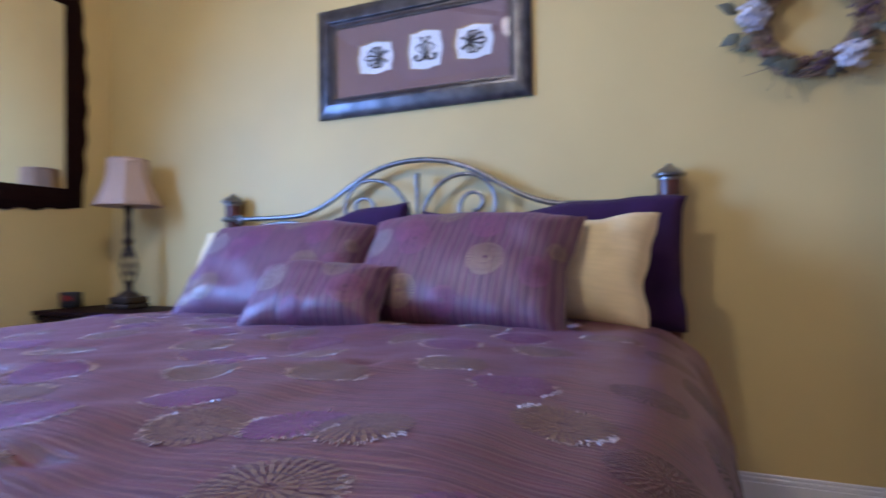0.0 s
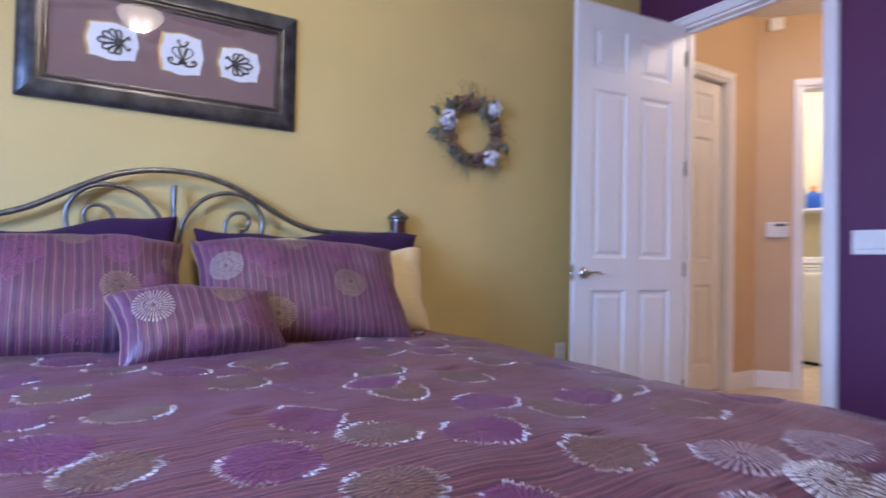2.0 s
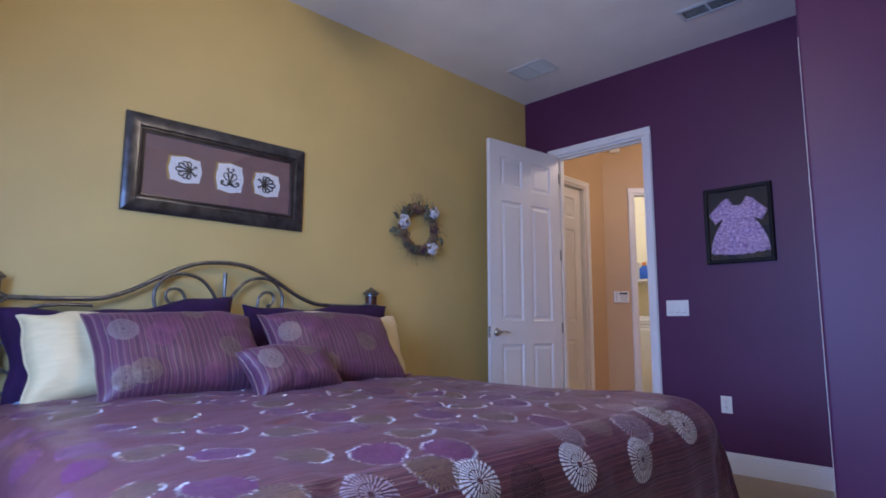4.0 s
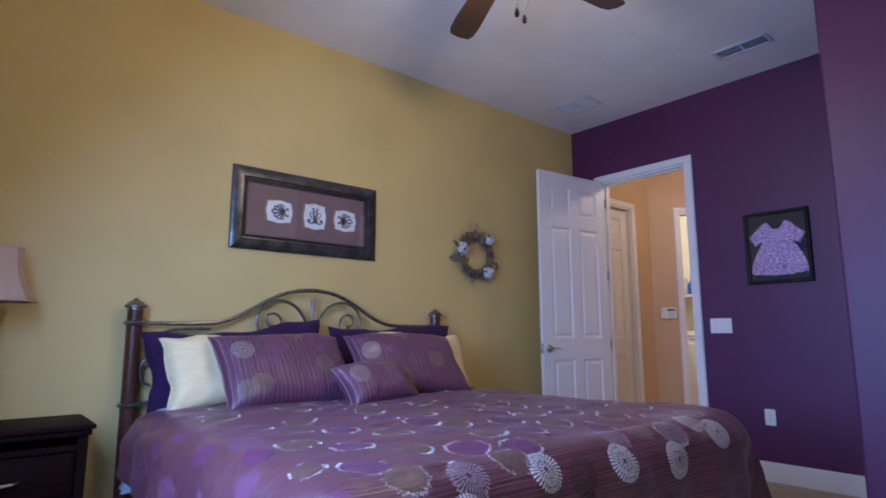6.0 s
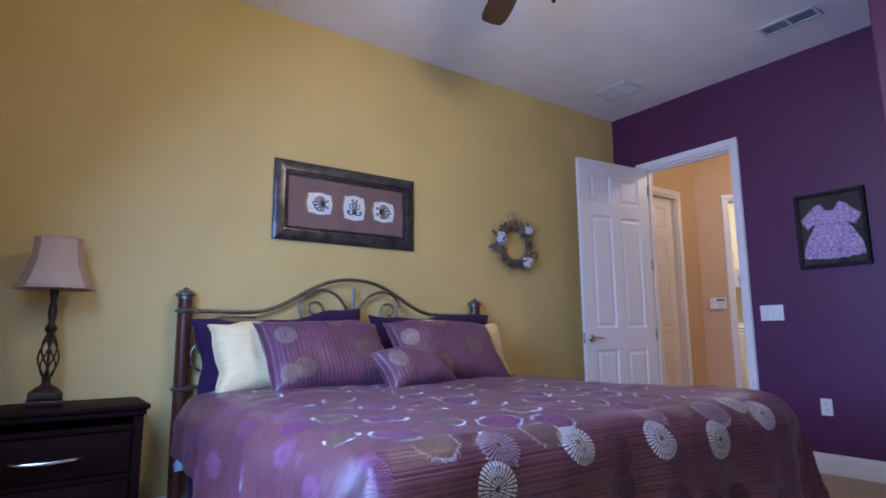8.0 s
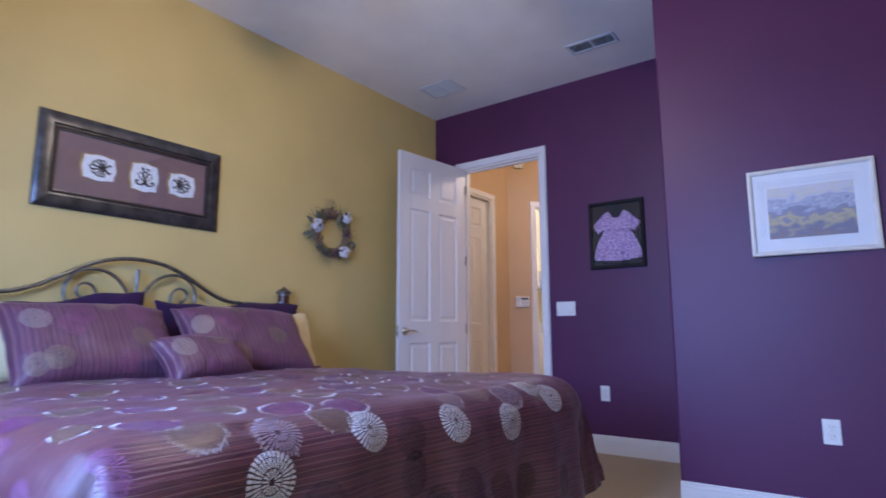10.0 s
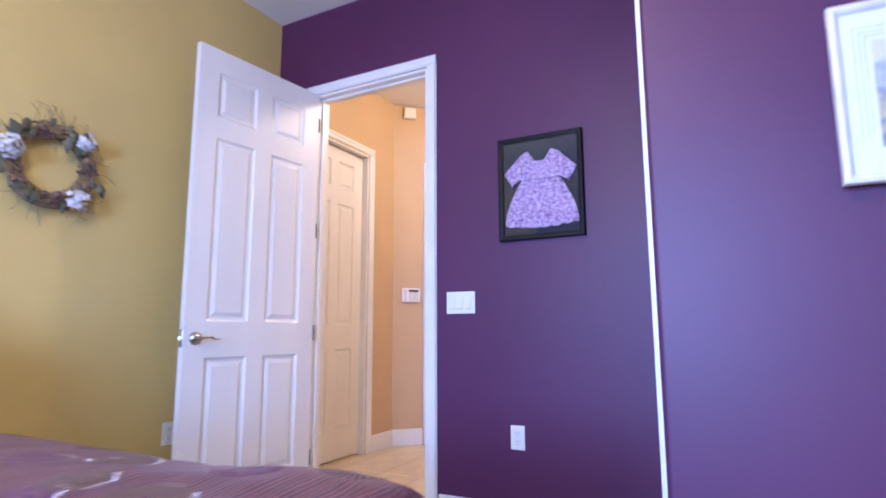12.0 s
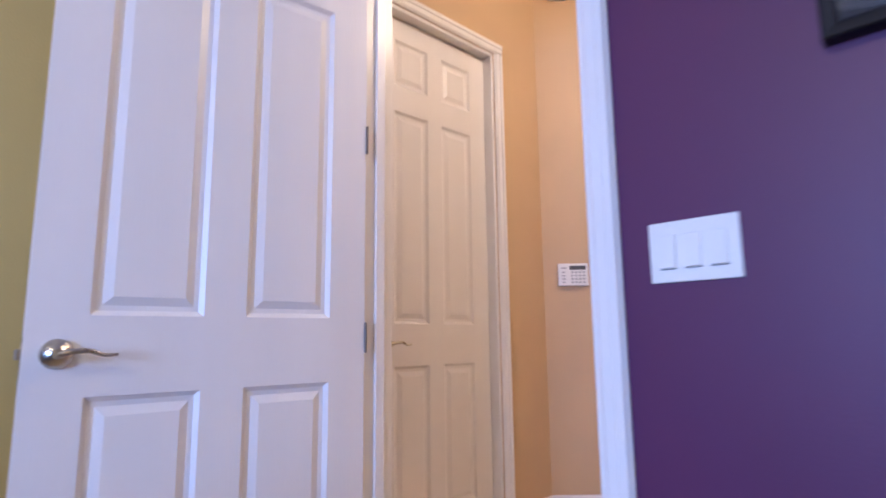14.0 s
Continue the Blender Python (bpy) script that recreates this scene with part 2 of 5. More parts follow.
box(bm, 3.62, 4.08, 0, 5.9, 4.2, H)
box(bm, 5.78, 1.39, 0, 5.9, 4.08, H)
box(bm, 4.68, 1.27, 0, 5.9, 1.39, H)
structure("wall_laundry", bm, M_CREAMWALL, "pale cream painted laundry room walls", "wall")
bm = bmesh.new()
box(bm, K0 - 0.3, HY + 0.9, 0, 3.5, HY + 1.0, H)
box(bm, K0 - 0.3, HY + T, 0, K0 - 0.2, HY + 0.9, H)
structure("wall_behind_hall_door", bm, M_TAN, "plain wall behind the closed door", "wall")


# ---- trim ----
def casing_leg(bm, x0, x1, z0, z1, flip):
    """A moulded board from (x0, z0) to (x1, z1) that stands proud along -y; three stepped layers."""
    for a, b, t in ((0.0, 1.0, 0.012), (0.12, 0.95, 0.017), (0.55, 0.93, 0.022)):
        if x1 - x0 < z1 - z0:
            u0, u1 = (x0 + (x1 - x0) * a, x0 + (x1 - x0) * b) if not flip else (x1 - (x1 - x0) * b, x1 - (x1 - x0) * a)
            box(bm, u0, -t, z0, u1, 0, z1, 0.003)
        else:
            box(bm, x0, -t, z0 + (z1 - z0) * a, x1, 0, z0 + (z1 - z0) * b, 0.003)


def doorway_trim(name, m, w, h, depth, label, wide=0.060, both=True):
    """Casing and jambs of a doorway w wide and h high; local x across, y into the wall."""
    ob = thing(name, m, label, "door frame", "", "structure")
    for s, y in ((1, 0), (-1, depth)) if both else ((1, 0),):
        mm = pose(0, y, 0) @ Matrix.Diagonal((1, s, 1, 1))
        for nm, x0, x1, z0, z1, fl in (("casing", -wide, 0.0, 0, h + 0.0, True), ("casing", w, w + wide, 0, h, False), ("casing", -wide, w + wide, h, h + wide, False)):
            bm = bmesh.new()
            casing_leg(bm, x0, x1, z0, z1, fl)
            bmesh.ops.transform(bm, matrix=mm, verts=bm.verts[:])
            if s < 0:
                bmesh.ops.reverse_faces(bm, faces=bm.faces[:])
            part(nm, bm, M_WHITE, ob)
    for x0, x1, z0, z1 in ((0.0, 0.018, 0, h - 0.018), (w - 0.018, w, 0, h - 0.018), (0.0, w, h - 0.018, h)):
        part("jamb", box(bmesh.new(), x0, 0.001, z0, x1, depth - 0.001, z1, 0.002), M_WHITE, ob)
    return ob


frame_ob = doorway_trim("door_frame_bedroom", pose(XE, D1, 0, 0, 0, -90), D1 - D0, DH, T, "white moulded bedroom door casing and jambs")
for x0, x1, z0, z1 in ((0.018, 0.03, 0, DH - 0.03), (D1 - D0 - 0.03, D1 - D0 - 0.018, 0, DH - 0.03), (0.018, D1 - D0 - 0.018, DH - 0.03, DH - 0.018)):
    part("door_stop", box(bmesh.new(), x0, 0.045, z0, x1, 0.08, z1, 0.002), M_WHITE, frame_ob)
part("strike_plate", box(bmesh.new(), D1 - D0 - 0.0195, 0.012, 0.88, D1 - D0 - 0.0175, 0.04, 0.97, 0.0005), M_NICKEL, frame_ob, "brass-toned strike plate")
doorway_trim("door_frame_hall", pose(K0, HY, 0), K1 - K0, HDH, T, "white moulded hallway door casing and jambs")
doorway_trim("door_frame_laundry", SL @ pose(L0, 0, 0), L1 - L0, LH, T, "white moulded laundry doorway casing and jambs")


def baseboard(bm, x0, y0, x1, y1, h=0.135):
    """A moulded skirting board along a wall, to the left of the way from start to end lies the wall."""
    d = Vector((x1 - x0, y1 - y0, 0))
    n = d.length
    a = bmesh.new()
    box(a, 0, -0.014, 0, n, 0, h * 0.78, 0.002)
    box(a, 0, -0.011, h * 0.78, n, 0, h * 0.90, 0.003)
    box(a, 0, -0.006, h * 0.90, n, 0, h, 0.003)
    merge(bm, a, Matrix.Translation((x0, y0, 0)) @ Matrix.Rotation(math.atan2(d.y, d.x), 4, "Z"))


for nm, runs in (("baseboard_north", ((XW, YN, XE, YN),)), ("baseboard_east", ((XE, D0 - 0.066, XE, YC), (XE, YN, XE, D1 + 0.066))), ("baseboard_closet_side", ((XN, YJ, XN, YS),)), ("baseboard_west", ((XW, YS, XW, YN),)), ("baseboard_south", ((XN, YS, XW, YS),))):
    bm = bmesh.new()
    for r in runs:
        baseboard(bm, *r)
    structure(nm, bm, M_WHITE, "white moulded wooden baseboard", "baseboard")
bm = bmesh.new()
baseboard(bm, K1 + 0.066, HY, 3.5, HY)
a = bmesh.new()
baseboard(a, 0.0, 0, L0 - 0.066, 0)
merge(bm, a, SL)
structure("baseboard_hall", bm, M_WHITE, "white moulded hallway baseboard", "baseboard")


# ---- doors ----
def six_panel(ob, w, h, t, columns, rows, material=M_DOOR):
    """Stiles, rails and raised panels of a moulded door leaf; local x across, z up, the leaf's faces at y=0 and y=t."""
    bm = bmesh.new()
    xs = [0.0] + [v for c in columns for v in c] + [w]
    zs = [0.0] + [v for r in rows for v in r] + [h]
    for i in range(0, len(xs), 2):
        box(bm, xs[i], 0, 0, xs[i + 1], t, h)
    for c in columns:
        for i in range(0, len(zs), 2):
            box(bm, c[0], 0.0001, zs[i], c[1], t - 0.0001, zs[i + 1])
    part("door_leaf", bm, material, ob)
    for c in columns:
        for r in rows:
            bm = bmesh.new()
            for side in (0, 1):
                rings = []
                for inset, depth in ((0.0, 0.0), (0.012, 0.010), (0.024, 0.011), (0.045, 0.003)):
                    y = depth if side == 0 else t - depth
                    x0, x1, z0, z1 = c[0] + inset, c[1] - inset, r[0] + inset, r[1] - inset
                    rings.append([bm.verts.new(p) for p in ((x0, y, z0), (x1, y, z0), (x1, y, z1), (x0, y, z1))])
                for p, q in zip(rings, rings[1:]):
                    for k in range(4):
                        bm.faces.new((p[k], p[(k + 1) % 4], q[(k + 1) % 4], q[k]))
                bm.faces.new(rings[-1])
            bmesh.ops.recalc_face_normals(bm, faces=bm.faces[:])
            part("door_panel", bm, material, ob)


PANEL_ROWS = ((0.195, 0.816), (0.996, 1.955), (2.068, 2.315))


def lever(ob, x, z, y, away, point):
    """A round rose with a curved lever handle on a face at y; away: -1 or 1 along y; point: which way along x the lever runs."""
    rose = part("door_handle", lathe(bmesh.new(), [(0.0, 0.0), (0.033, 0.0), (0.033, 0.004), (0.030, 0.012), (0.018, 0.020), (0.012, 0.024), (0.012, 0.045), (0.0, 0.047)], 28), M_NICKEL, ob, "satin nickel lever door handle", True, pose(x, y, z, 90 if away < 0 else -90, 0, 0))
    pts = spline([(0, 0, 0.040), (point * 0.022, -away * 0.004, 0.046), (point * 0.055, -away * 0.006, 0.046), (point * 0.085, away * 0.004, 0.044), (point * 0.112, away * 0.003, 0.040)], 6)
    bm = tube(bmesh.new(), pts, 0.007, 10, [0.0078 - 0.0042 * i / (len(pts) - 1) for i in range(len(pts))])
    part("lever", bm, M_NICKEL, rose, "", True)


DW = 0.832
ang = math.degrees(math.atan2(0.085, 0.83))
door = thing("door_1", pose(XE - 0.005, 2.022, 0.012, 0, 0, -ang) @ Matrix.Translation((-DW, 0, 0)), "white six-panel interior door standing wide open", "door", "", "structure")
six_panel(door, DW, 2.44, 0.035, ((0.118, 0.366), (0.472, 0.716)), PANEL_ROWS)
lever(door, 0.062, 0.912, 0.0, -1, 1)
lever(door, 0.062, 0.912, 0.035, 1, 1)
part("latch_plate", box(bmesh.new(), -0.0015, 0.006, 0.868, 0.0005, 0.029, 0.956, 0.0005), M_NICKEL, door, "brushed metal latch plate")
part("latch", box(bmesh.new(), -0.012, 0.011, 0.900, -0.001, 0.024, 0.924, 0.003), M_NICKEL, door)
for z in (0.22, 0.94, 1.56, 2.24):
    bm = bmesh.new()
    lathe(bm, [(0.0042, z - 0.045), (0.0042, z + 0.045)], 12, Matrix.Translation((DW + 0.003, -0.002, 0)))
    box(bm, DW - 0.001, 0.0, z - 0.044, DW + 0.002, 0.03, z + 0.044)
    part("hinge", bm, M_HINGE, door, "dull grey metal hinge")
hall_door = thing("door_2", pose(K0 + 0.02, HY + 0.055, 0.012), "closed white six-panel hallway door", "door", "", "structure")
six_panel(hall_door, K1 - K0 - 0.04, 2.405, 0.035, ((0.11, 0.315), (0.405, 0.61)), PANEL_ROWS[:2] + ((2.08, 2.30),))
lever(hall_door, 0.06, 0.912, 0.0, -1, 1)
# closet door: narrow leaf set deep in its frame, which shows its east jamb and casing to the room
cf = thing("door_frame_closet", pose(0, 0, 0), "white moulded closet door casing and jamb", "door frame", "", "structure")
bm = bmesh.new()
casing_leg(bm, C1, C1 + 0.065, 0, CH, False)
part("casing", bm, M_WHITE, cf, "", False, pose(0, YC, 0))
bm = bmesh.new()
casing_leg(bm, C0 - 0.055, C0 + 0.012, 0, CH, True)
box(bm, C0 - 0.012, -0.034, 0, C0 + 0.010, -0.020, CH, 0.005, 2)
part("casing", bm, M_WHITE, cf, "", False, pose(0, YJ, 0) @ Matrix.Diagonal((1, -1, 1, 1)))
part("jamb", box(bmesh.new(), C1 - 0.018, YC - T + 0.001, 0, C1 - 0.0005, YC - 0.001, CH - 0.018, 0.002), M_WHITE, cf)
part("jamb", box(bmesh.new(), C0 + 0.0005, YJ - T, 0, C0 + 0.018, YJ - 0.001, CH - 0.018, 0.002), M_WHITE, cf)
part("head_jamb", box(bmesh.new(), C0 + 0.16, YJ - T, CH - 0.018, C1 - 0.02, YJ - 0.003, CH - 0.001, 0.002), M_WHITE, cf)
part("door_stop", box(bmesh.new(), C1 - 0.030, YJ - 0.040, 0, C1 - 0.0182, YJ - 0.005, CH - 0.018, 0.002), M_WHITE, cf)
cd = thing("door_3", pose(C0 + 0.021, YJ - 0.085, 0.012), "closed white panelled closet door", "door", "", "structure")
six_panel(cd, C1 - C0 - 0.042, 2.42, 0.035, ((0.11, 0.35), (0.44, 0.68)), PANEL_ROWS[:2] + ((2.08, 2.30),))


# ---- cloth materials ----
def cloth_mat(name, base, line, dark, period, axis, rough=0.48, sheen=0.18, lines=2.37):
    """Woven stripes over uv metres, with a fine weave and soft blotches."""
    m = bpy.data.materials.new(name)
    m.use_nodes = True
    nt = m.node_tree
    n, link = nt.nodes, nt.links.new
    b = n["Principled BSDF"]
    b.inputs["Roughness"].default_value, b.inputs["Specular IOR Level"].default_value = rough, 0.6
    b.inputs["Sheen Weight"].default_value, b.inputs["Sheen Roughness"].default_value = sheen, 0.4
    b.inputs["Sheen Tint"].default_value = (0.92, 0.55, 0.74, 1)
    uv = n.new("ShaderNodeUVMap")
    sep = n.new("ShaderNodeSeparateXYZ")
    link(uv.outputs[0], sep.inputs[0])
    co = sep.outputs[axis]

    def math_node(op, a, bb=None):
        k = n.new("ShaderNodeMath")
        k.operation = op
        for i, v in enumerate((a, bb)):
            if v is None:
                continue
            if isinstance(v, (int, float)):
                k.inputs[i].default_value = v
            else:
                link(v, k.inputs[i])
        return k.outputs[0]

    wob = n.new("ShaderNodeTexNoise")
    wob.inputs["Scale"].default_value = 5
    link(uv.outputs[0], wob.inputs["Vector"])
    s = math_node("ADD", co, math_node("MULTIPLY", wob.outputs[0], period * 0.25))
    broad = math_node("SINE", math_node("MULTIPLY", s, 2 * math.pi / period))
    fine = math_node("SINE", math_node("MULTIPLY", s, 2 * math.pi / period * 3))
    thin = math_node("SINE", math_node("MULTIPLY", s, 2 * math.pi / period * lines))
    thread = n.new("ShaderNodeTexNoise")
    thread.inputs["Scale"].default_value, thread.inputs["Detail"].default_value = 1, 3
    st = n.new("ShaderNodeMapping")
    st.inputs["Scale"].default_value = (18, 420, 1) if axis == 1 else (420, 18, 1)
    link(uv.outputs[0], st.inputs[0])
    link(st.outputs[0], thread.inputs["Vector"])

    def mix(f, a, bb):
        k = n.new("ShaderNodeMix")
        k.data_type = "RGBA"
        link(f, k.inputs["Factor"])
        for key, v in (("A", a), ("B", bb)):
            if isinstance(v, tuple):
                k.inputs[key].default_value = (*v, 1)
            else:
                link(v, k.inputs[key])
        return k.outputs["Result"]

    def rng(v, lo, hi, to0=0.0, to1=1.0):
        k = n.new("ShaderNodeMapRange")
        for key, x in (("From Min", lo), ("From Max", hi), ("To Min", to0), ("To Max", to1)):
            k.inputs[key].default_value = x
        link(v, k.inputs[0])
        return k.outputs[0]

    c = mix(rng(broad, -0.8, 0.8), dark, base)
    c = mix(rng(thin, 0.84, 0.98, 0, 0.9), c, line)
    c = mix(rng(fine, 0.8, 1.0, 0, 0.6), c, tuple(v * 0.45 for v in base))
    c = mix(rng(thread.outputs[0], 0.50, 0.72, 0, 0.5), c, tuple(min(1, v * 1.7) for v in base))
    link(c, b.inputs["Base Color"])
    bp = n.new("ShaderNodeBump")
    bp.inputs["Distance"].default_value = 0.0012
    link(math_node("ADD", thread.outputs[0], math_node("MULTIPLY", fine, 0.18)), bp.inputs["Height"])
    link(bp.outputs[0], b.inputs["Normal"])
    return m


def medallion_mat(name, color, ground, rough, metal, spread=-0.25, stitch=0.9, fill=0.0):
    """Embroidered sunburst in unit-disc uv: spokes, rings and a bright edge; the ground shows between the stitches."""
    m = bpy.data.materials.new(name)
    m.use_nodes = True
    nt = m.node_tree
    n, link = nt.nodes, nt.links.new
    b = n["Principled BSDF"]
    uv = n.new("ShaderNodeUVMap")
    sep = n.new("ShaderNodeSeparateXYZ")
    link(uv.outputs[0], sep.inputs[0])

    def mn(op, *args):
        k = n.new("ShaderNodeMath")
        k.operation = op
        for i, v in enumerate(args):
            if isinstance(v, (int, float)):
                k.inputs[i].default_value = v
            else:
                link(v, k.inputs[i])
        return k.outputs[0]

    x, y = sep.outputs[0], sep.outputs[1]
    r = mn("SQRT", mn("ADD", mn("MULTIPLY", x, x), mn("MULTIPLY", y, y)))
    a = mn("ARCTAN2", y, x)
    nz = n.new("ShaderNodeTexNoise")
    nz.inputs["Scale"].default_value = 9
    link(uv.outputs[0], nz.inputs["Vector"])
    spokes = mn("GREATER_THAN", mn("SINE", mn("ADD", mn("MULTIPLY", a, 32), mn("MULTIPLY", nz.outputs[0], 3.0))), spread)
    spoke_zone = mn("MULTIPLY", mn("GREATER_THAN", r, 0.42), mn("LESS_THAN", r, 0.97))
    ring = mn("LESS_THAN", mn("ABSOLUTE", mn("SUBTRACT", r, 0.74)), 0.014)
    core_rays = mn("GREATER_THAN", mn("SINE", mn("ADD", mn("MULTIPLY", a, 15), mn("MULTIPLY", nz.outputs[0], 2.0))), -0.1)
    core = mn("MULTIPLY", core_rays, mn("MULTIPLY", mn("LESS_THAN", r, 0.38), mn("GREATER_THAN", r, 0.12)))
    mask = mn("MAXIMUM", mn("MULTIPLY", mn("MULTIPLY", spokes, spoke_zone), mn("SUBTRACT", 1.0, ring)), core)
    wear = mn("MULTIPLY", mask, mn("ADD", 0.55, mn("MULTIPLY", nz.outputs[0], 0.8)))
    mx = n.new("ShaderNodeMix")
    mx.data_type = "RGBA"
    mx.inputs["A"].default_value, mx.inputs["B"].default_value = (*ground, 1), (*color, 1)
    mx.clamp_factor = True
    link(wear, mx.inputs["Factor"])
    link(mx.outputs["Result"], b.inputs["Base Color"])
    b.inputs["Roughness"].default_value = rough
    # the fabric shows between the stitches and past the ragged rim
    rag = mn("LESS_THAN", mn("ADD", r, mn("MULTIPLY", nz.outputs[0], 0.12)), 1.02)
    blot = n.new("ShaderNodeTexNoise")
    blot.inputs["Scale"].default_value, blot.inputs["Detail"].default_value = 3.5, 4
    link(uv.outputs[0], blot.inputs["Vector"])
    soft_fill = mn("MULTIPLY", fill, mn("SUBTRACT", mn("MULTIPLY", blot.outputs[0], 2.2), 0.35))
    cov = mn("MULTIPLY", mn("MAXIMUM", mn("MULTIPLY", mask, stitch), soft_fill), rag)
    cov.node.use_clamp = True
    clear, blend = n.new("ShaderNodeBsdfTransparent"), n.new("ShaderNodeMixShader")
    link(cov, blend.inputs[0])
    link(clear.outputs[0], blend.inputs[1])
    link(b.outputs[0], blend.inputs[2])
    link(blend.outputs[0], n["Material Output"].inputs[0])
    link(mn("MULTIPLY", mask, metal), b.inputs["Metallic"])
    b.inputs["Sheen Weight"].default_value = 0.1
    bp = n.new("ShaderNodeBump")
    bp.inputs["Distance"].default_value = 0.003
    link(mask, bp.inputs["Height"])
    link(bp.outputs[0], b.inputs["Normal"])
    return m


PLUM = (0.108, 0.027, 0.036)
M_COMFORTER = cloth_mat("plum_striped_satin", PLUM, (0.20, 0.11, 0.085), (0.064, 0.014, 0.024), 0.034, 1, 0.36, 0.09)
M_SHAM = cloth_mat("plum_striped_sham", (0.125, 0.036, 0.070), (0.235, 0.155, 0.125), (0.078, 0.022, 0.050), 0.036, 0, lines=1.5)
M_NAVY = mat("dark_violet_cotton", (0.032, 0.009, 0.046), 0.85, vary=0.25, scale=9, grain=0.0008, grain_scale=300, sheen=0.04, spec=0.25)
M_CREAM = mat("cream_satin_pillowcase", (0.77, 0.61, 0.31), 0.6, vary=0.05, scale=12, grain=0.0006, grain_scale=250, stretch=(1, 1, 6), sheen=0.2)
M_SHEET = mat("pale_blue_sheet", (0.50, 0.66, 0.80), 0.8, vary=0.06, scale=12, grain=0.0006, grain_scale=250)
M_MEDALLION = {
    "gold": medallion_mat("gold_embroidery", (0.215, 0.120, 0.060), (0.130, 0.050, 0.040), 0.45, 0.15, 0.1, 0.8, 0.25),
    "violet": medallion_mat("violet_embroidery", (0.190, 0.026, 0.115), (0.135, 0.018, 0.075), 0.5, 0.05, 0.1, 0.8, 0.4),
    "silver": medallion_mat("silver_embroidery", (0.84, 0.82, 0.82), (0.11, 0.04, 0.06), 0.34, 0.2),
    "pearl": medallion_mat("pearl_embroidery", (0.52, 0.45, 0.40), (0.11, 0.04, 0.06), 0.36, 0.3, 0.15, 0.8),
    "taupe": medallion_mat("taupe_embroidery", (0.36, 0.26, 0.18), (0.105, 0.034, 0.052), 0.42, 0.3, 0.15),
    "mauve": medallion_mat("mauve_embroidery", (0.27, 0.085, 0.17), (0.120, 0.033, 0.068), 0.5, 0.05, 0.0),
    "wine": medallion_mat("wine_embroidery", (0.130, 0.055, 0.060), (0.088, 0.023, 0.038), 0.5, 0.05, 0.1, 0.6, 0.2),
    "lilac": medallion_mat("lilac_embroidery", (0.42, 0.31, 0.36), (0.10, 0.028, 0.050), 0.42, 0.2, 0.15),
    "rose": medallion_mat("rose_embroidery", (0.190, 0.040, 0.095), (0.150, 0.028, 0.070), 0.5, 0.05, 0.2, 0.6, 0.7),
}
M_THREAD = mat("cream_chenille_thread", (0.43, 0.335, 0.30), 0.42, vary=0.3, scale=80, grain=0.001, grain_scale=500)


# ---- bed ----
BX0, BX1, BY0, BTOP = -1.80, 0.10, 0.25, 0.705
LAP, RB = 0.58, 0.14


def soft(x, y, s, amp):
    return amp * noise.noise((x * s, y * s, 3.7))


def drape(d, flare, r):
    """Sideways reach and fall of the comforter d metres past the edge of its flat top, which is rounded by r."""
    q = r * math.pi / 2
    if d < q:
        return r * math.sin(d / r), r * (1 - math.cos(d / r))
    return r + flare * (d - q), r + math.sqrt(1 - flare * flare) * (d - q)


TUFTS = ((-0.88, 0.81), (-0.41, 0.48), (-1.55, 0.20), (-0.98, 0.30), (-0.35, 1.02), (-1.32, 0.80), (-0.75, 1.25))
CR, RE = 0.09, 0.185  # the east side slumps over a wide round edge


def cover(a, b):
    """Where the point (a, b) of the flat comforter lies on the bed."""
    dx = a - min(max(a, BX0), CR)
    dy = b - max(b, BY0)
    if dx < 0:
        t = min(max((b - 1.35) / 0.6, 0), 1)
        dx *= 0.74 - 0.17 * t
    d = max(abs(dx), abs(dy))
    e = math.hypot(dx, dy)
    ux, uy = (dx / e, dy / e) if e else (0, 0)
    corner = min(abs(dx), abs(dy)) / d if d else 0
    east = max(ux, 0.0) ** 2
    out, fall = drape(d, 0.08 + 0.24 * corner * (1 - 0.6 * east), RB + (RE - RB) * east)
    x, y = min(max(a, BX0), CR), max(b, BY0)
    fold = min(1.0, max(0.0, d - 0.14) / 0.3)
    run = (y if abs(dx) > abs(dy) else x) + 0.6 * math.atan2(uy, ux) * 0.3
    out += fold * (0.022 * math.sin(run * 11.0) + 0.014 * math.sin(run * 23.0 + 1.3))
    puff = soft(a, b, 3.2, 0.016) + soft(a + 9, b, 8.0, 0.009) + soft(a, b + 4, 17.0, 0.003)
    edge = min(a - BX0, b - BY0)
    top = BTOP + 0.010 * max(0.0, 1 - math.hypot(a - 0.02, b - 0.42) / 0.45) - 0.014 * max(0.0, 1 - max(edge, 0) / 0.30) ** 2
    for p, q in TUFTS:
        near = math.hypot(a - p, (b - q) * 1.6)
        top += 0.003 * math.exp(-((near - 0.07) / 0.035) ** 2) - 0.013 * math.exp(-(near / 0.028) ** 2)
    sag = min(max((a + 0.25) / 0.35, 0.0), 1.0)
    top -= 0.022 * sag * sag * min(max((b - 0.35) / 0.35, 0.0), 1.0)
    head = max(0.0, (b - 1.93) / 0.06)
    return Vector((x + ux * (out + puff), y + uy * (out + puff), top - fall + puff * (1 if d == 0 else 0.3) - 0.02 * head * head))


def cover_normal(a, b):
    e = 0.004
    return (cover(a + e, b) - cover(a - e, b)).cross(cover(a, b + e) - cover(a, b - e)).normalized()


bed = thing("bed", pose(-0.85, 1.3, 0), "king-size bed with cherry posts and scrolled metal headboard", "bed")


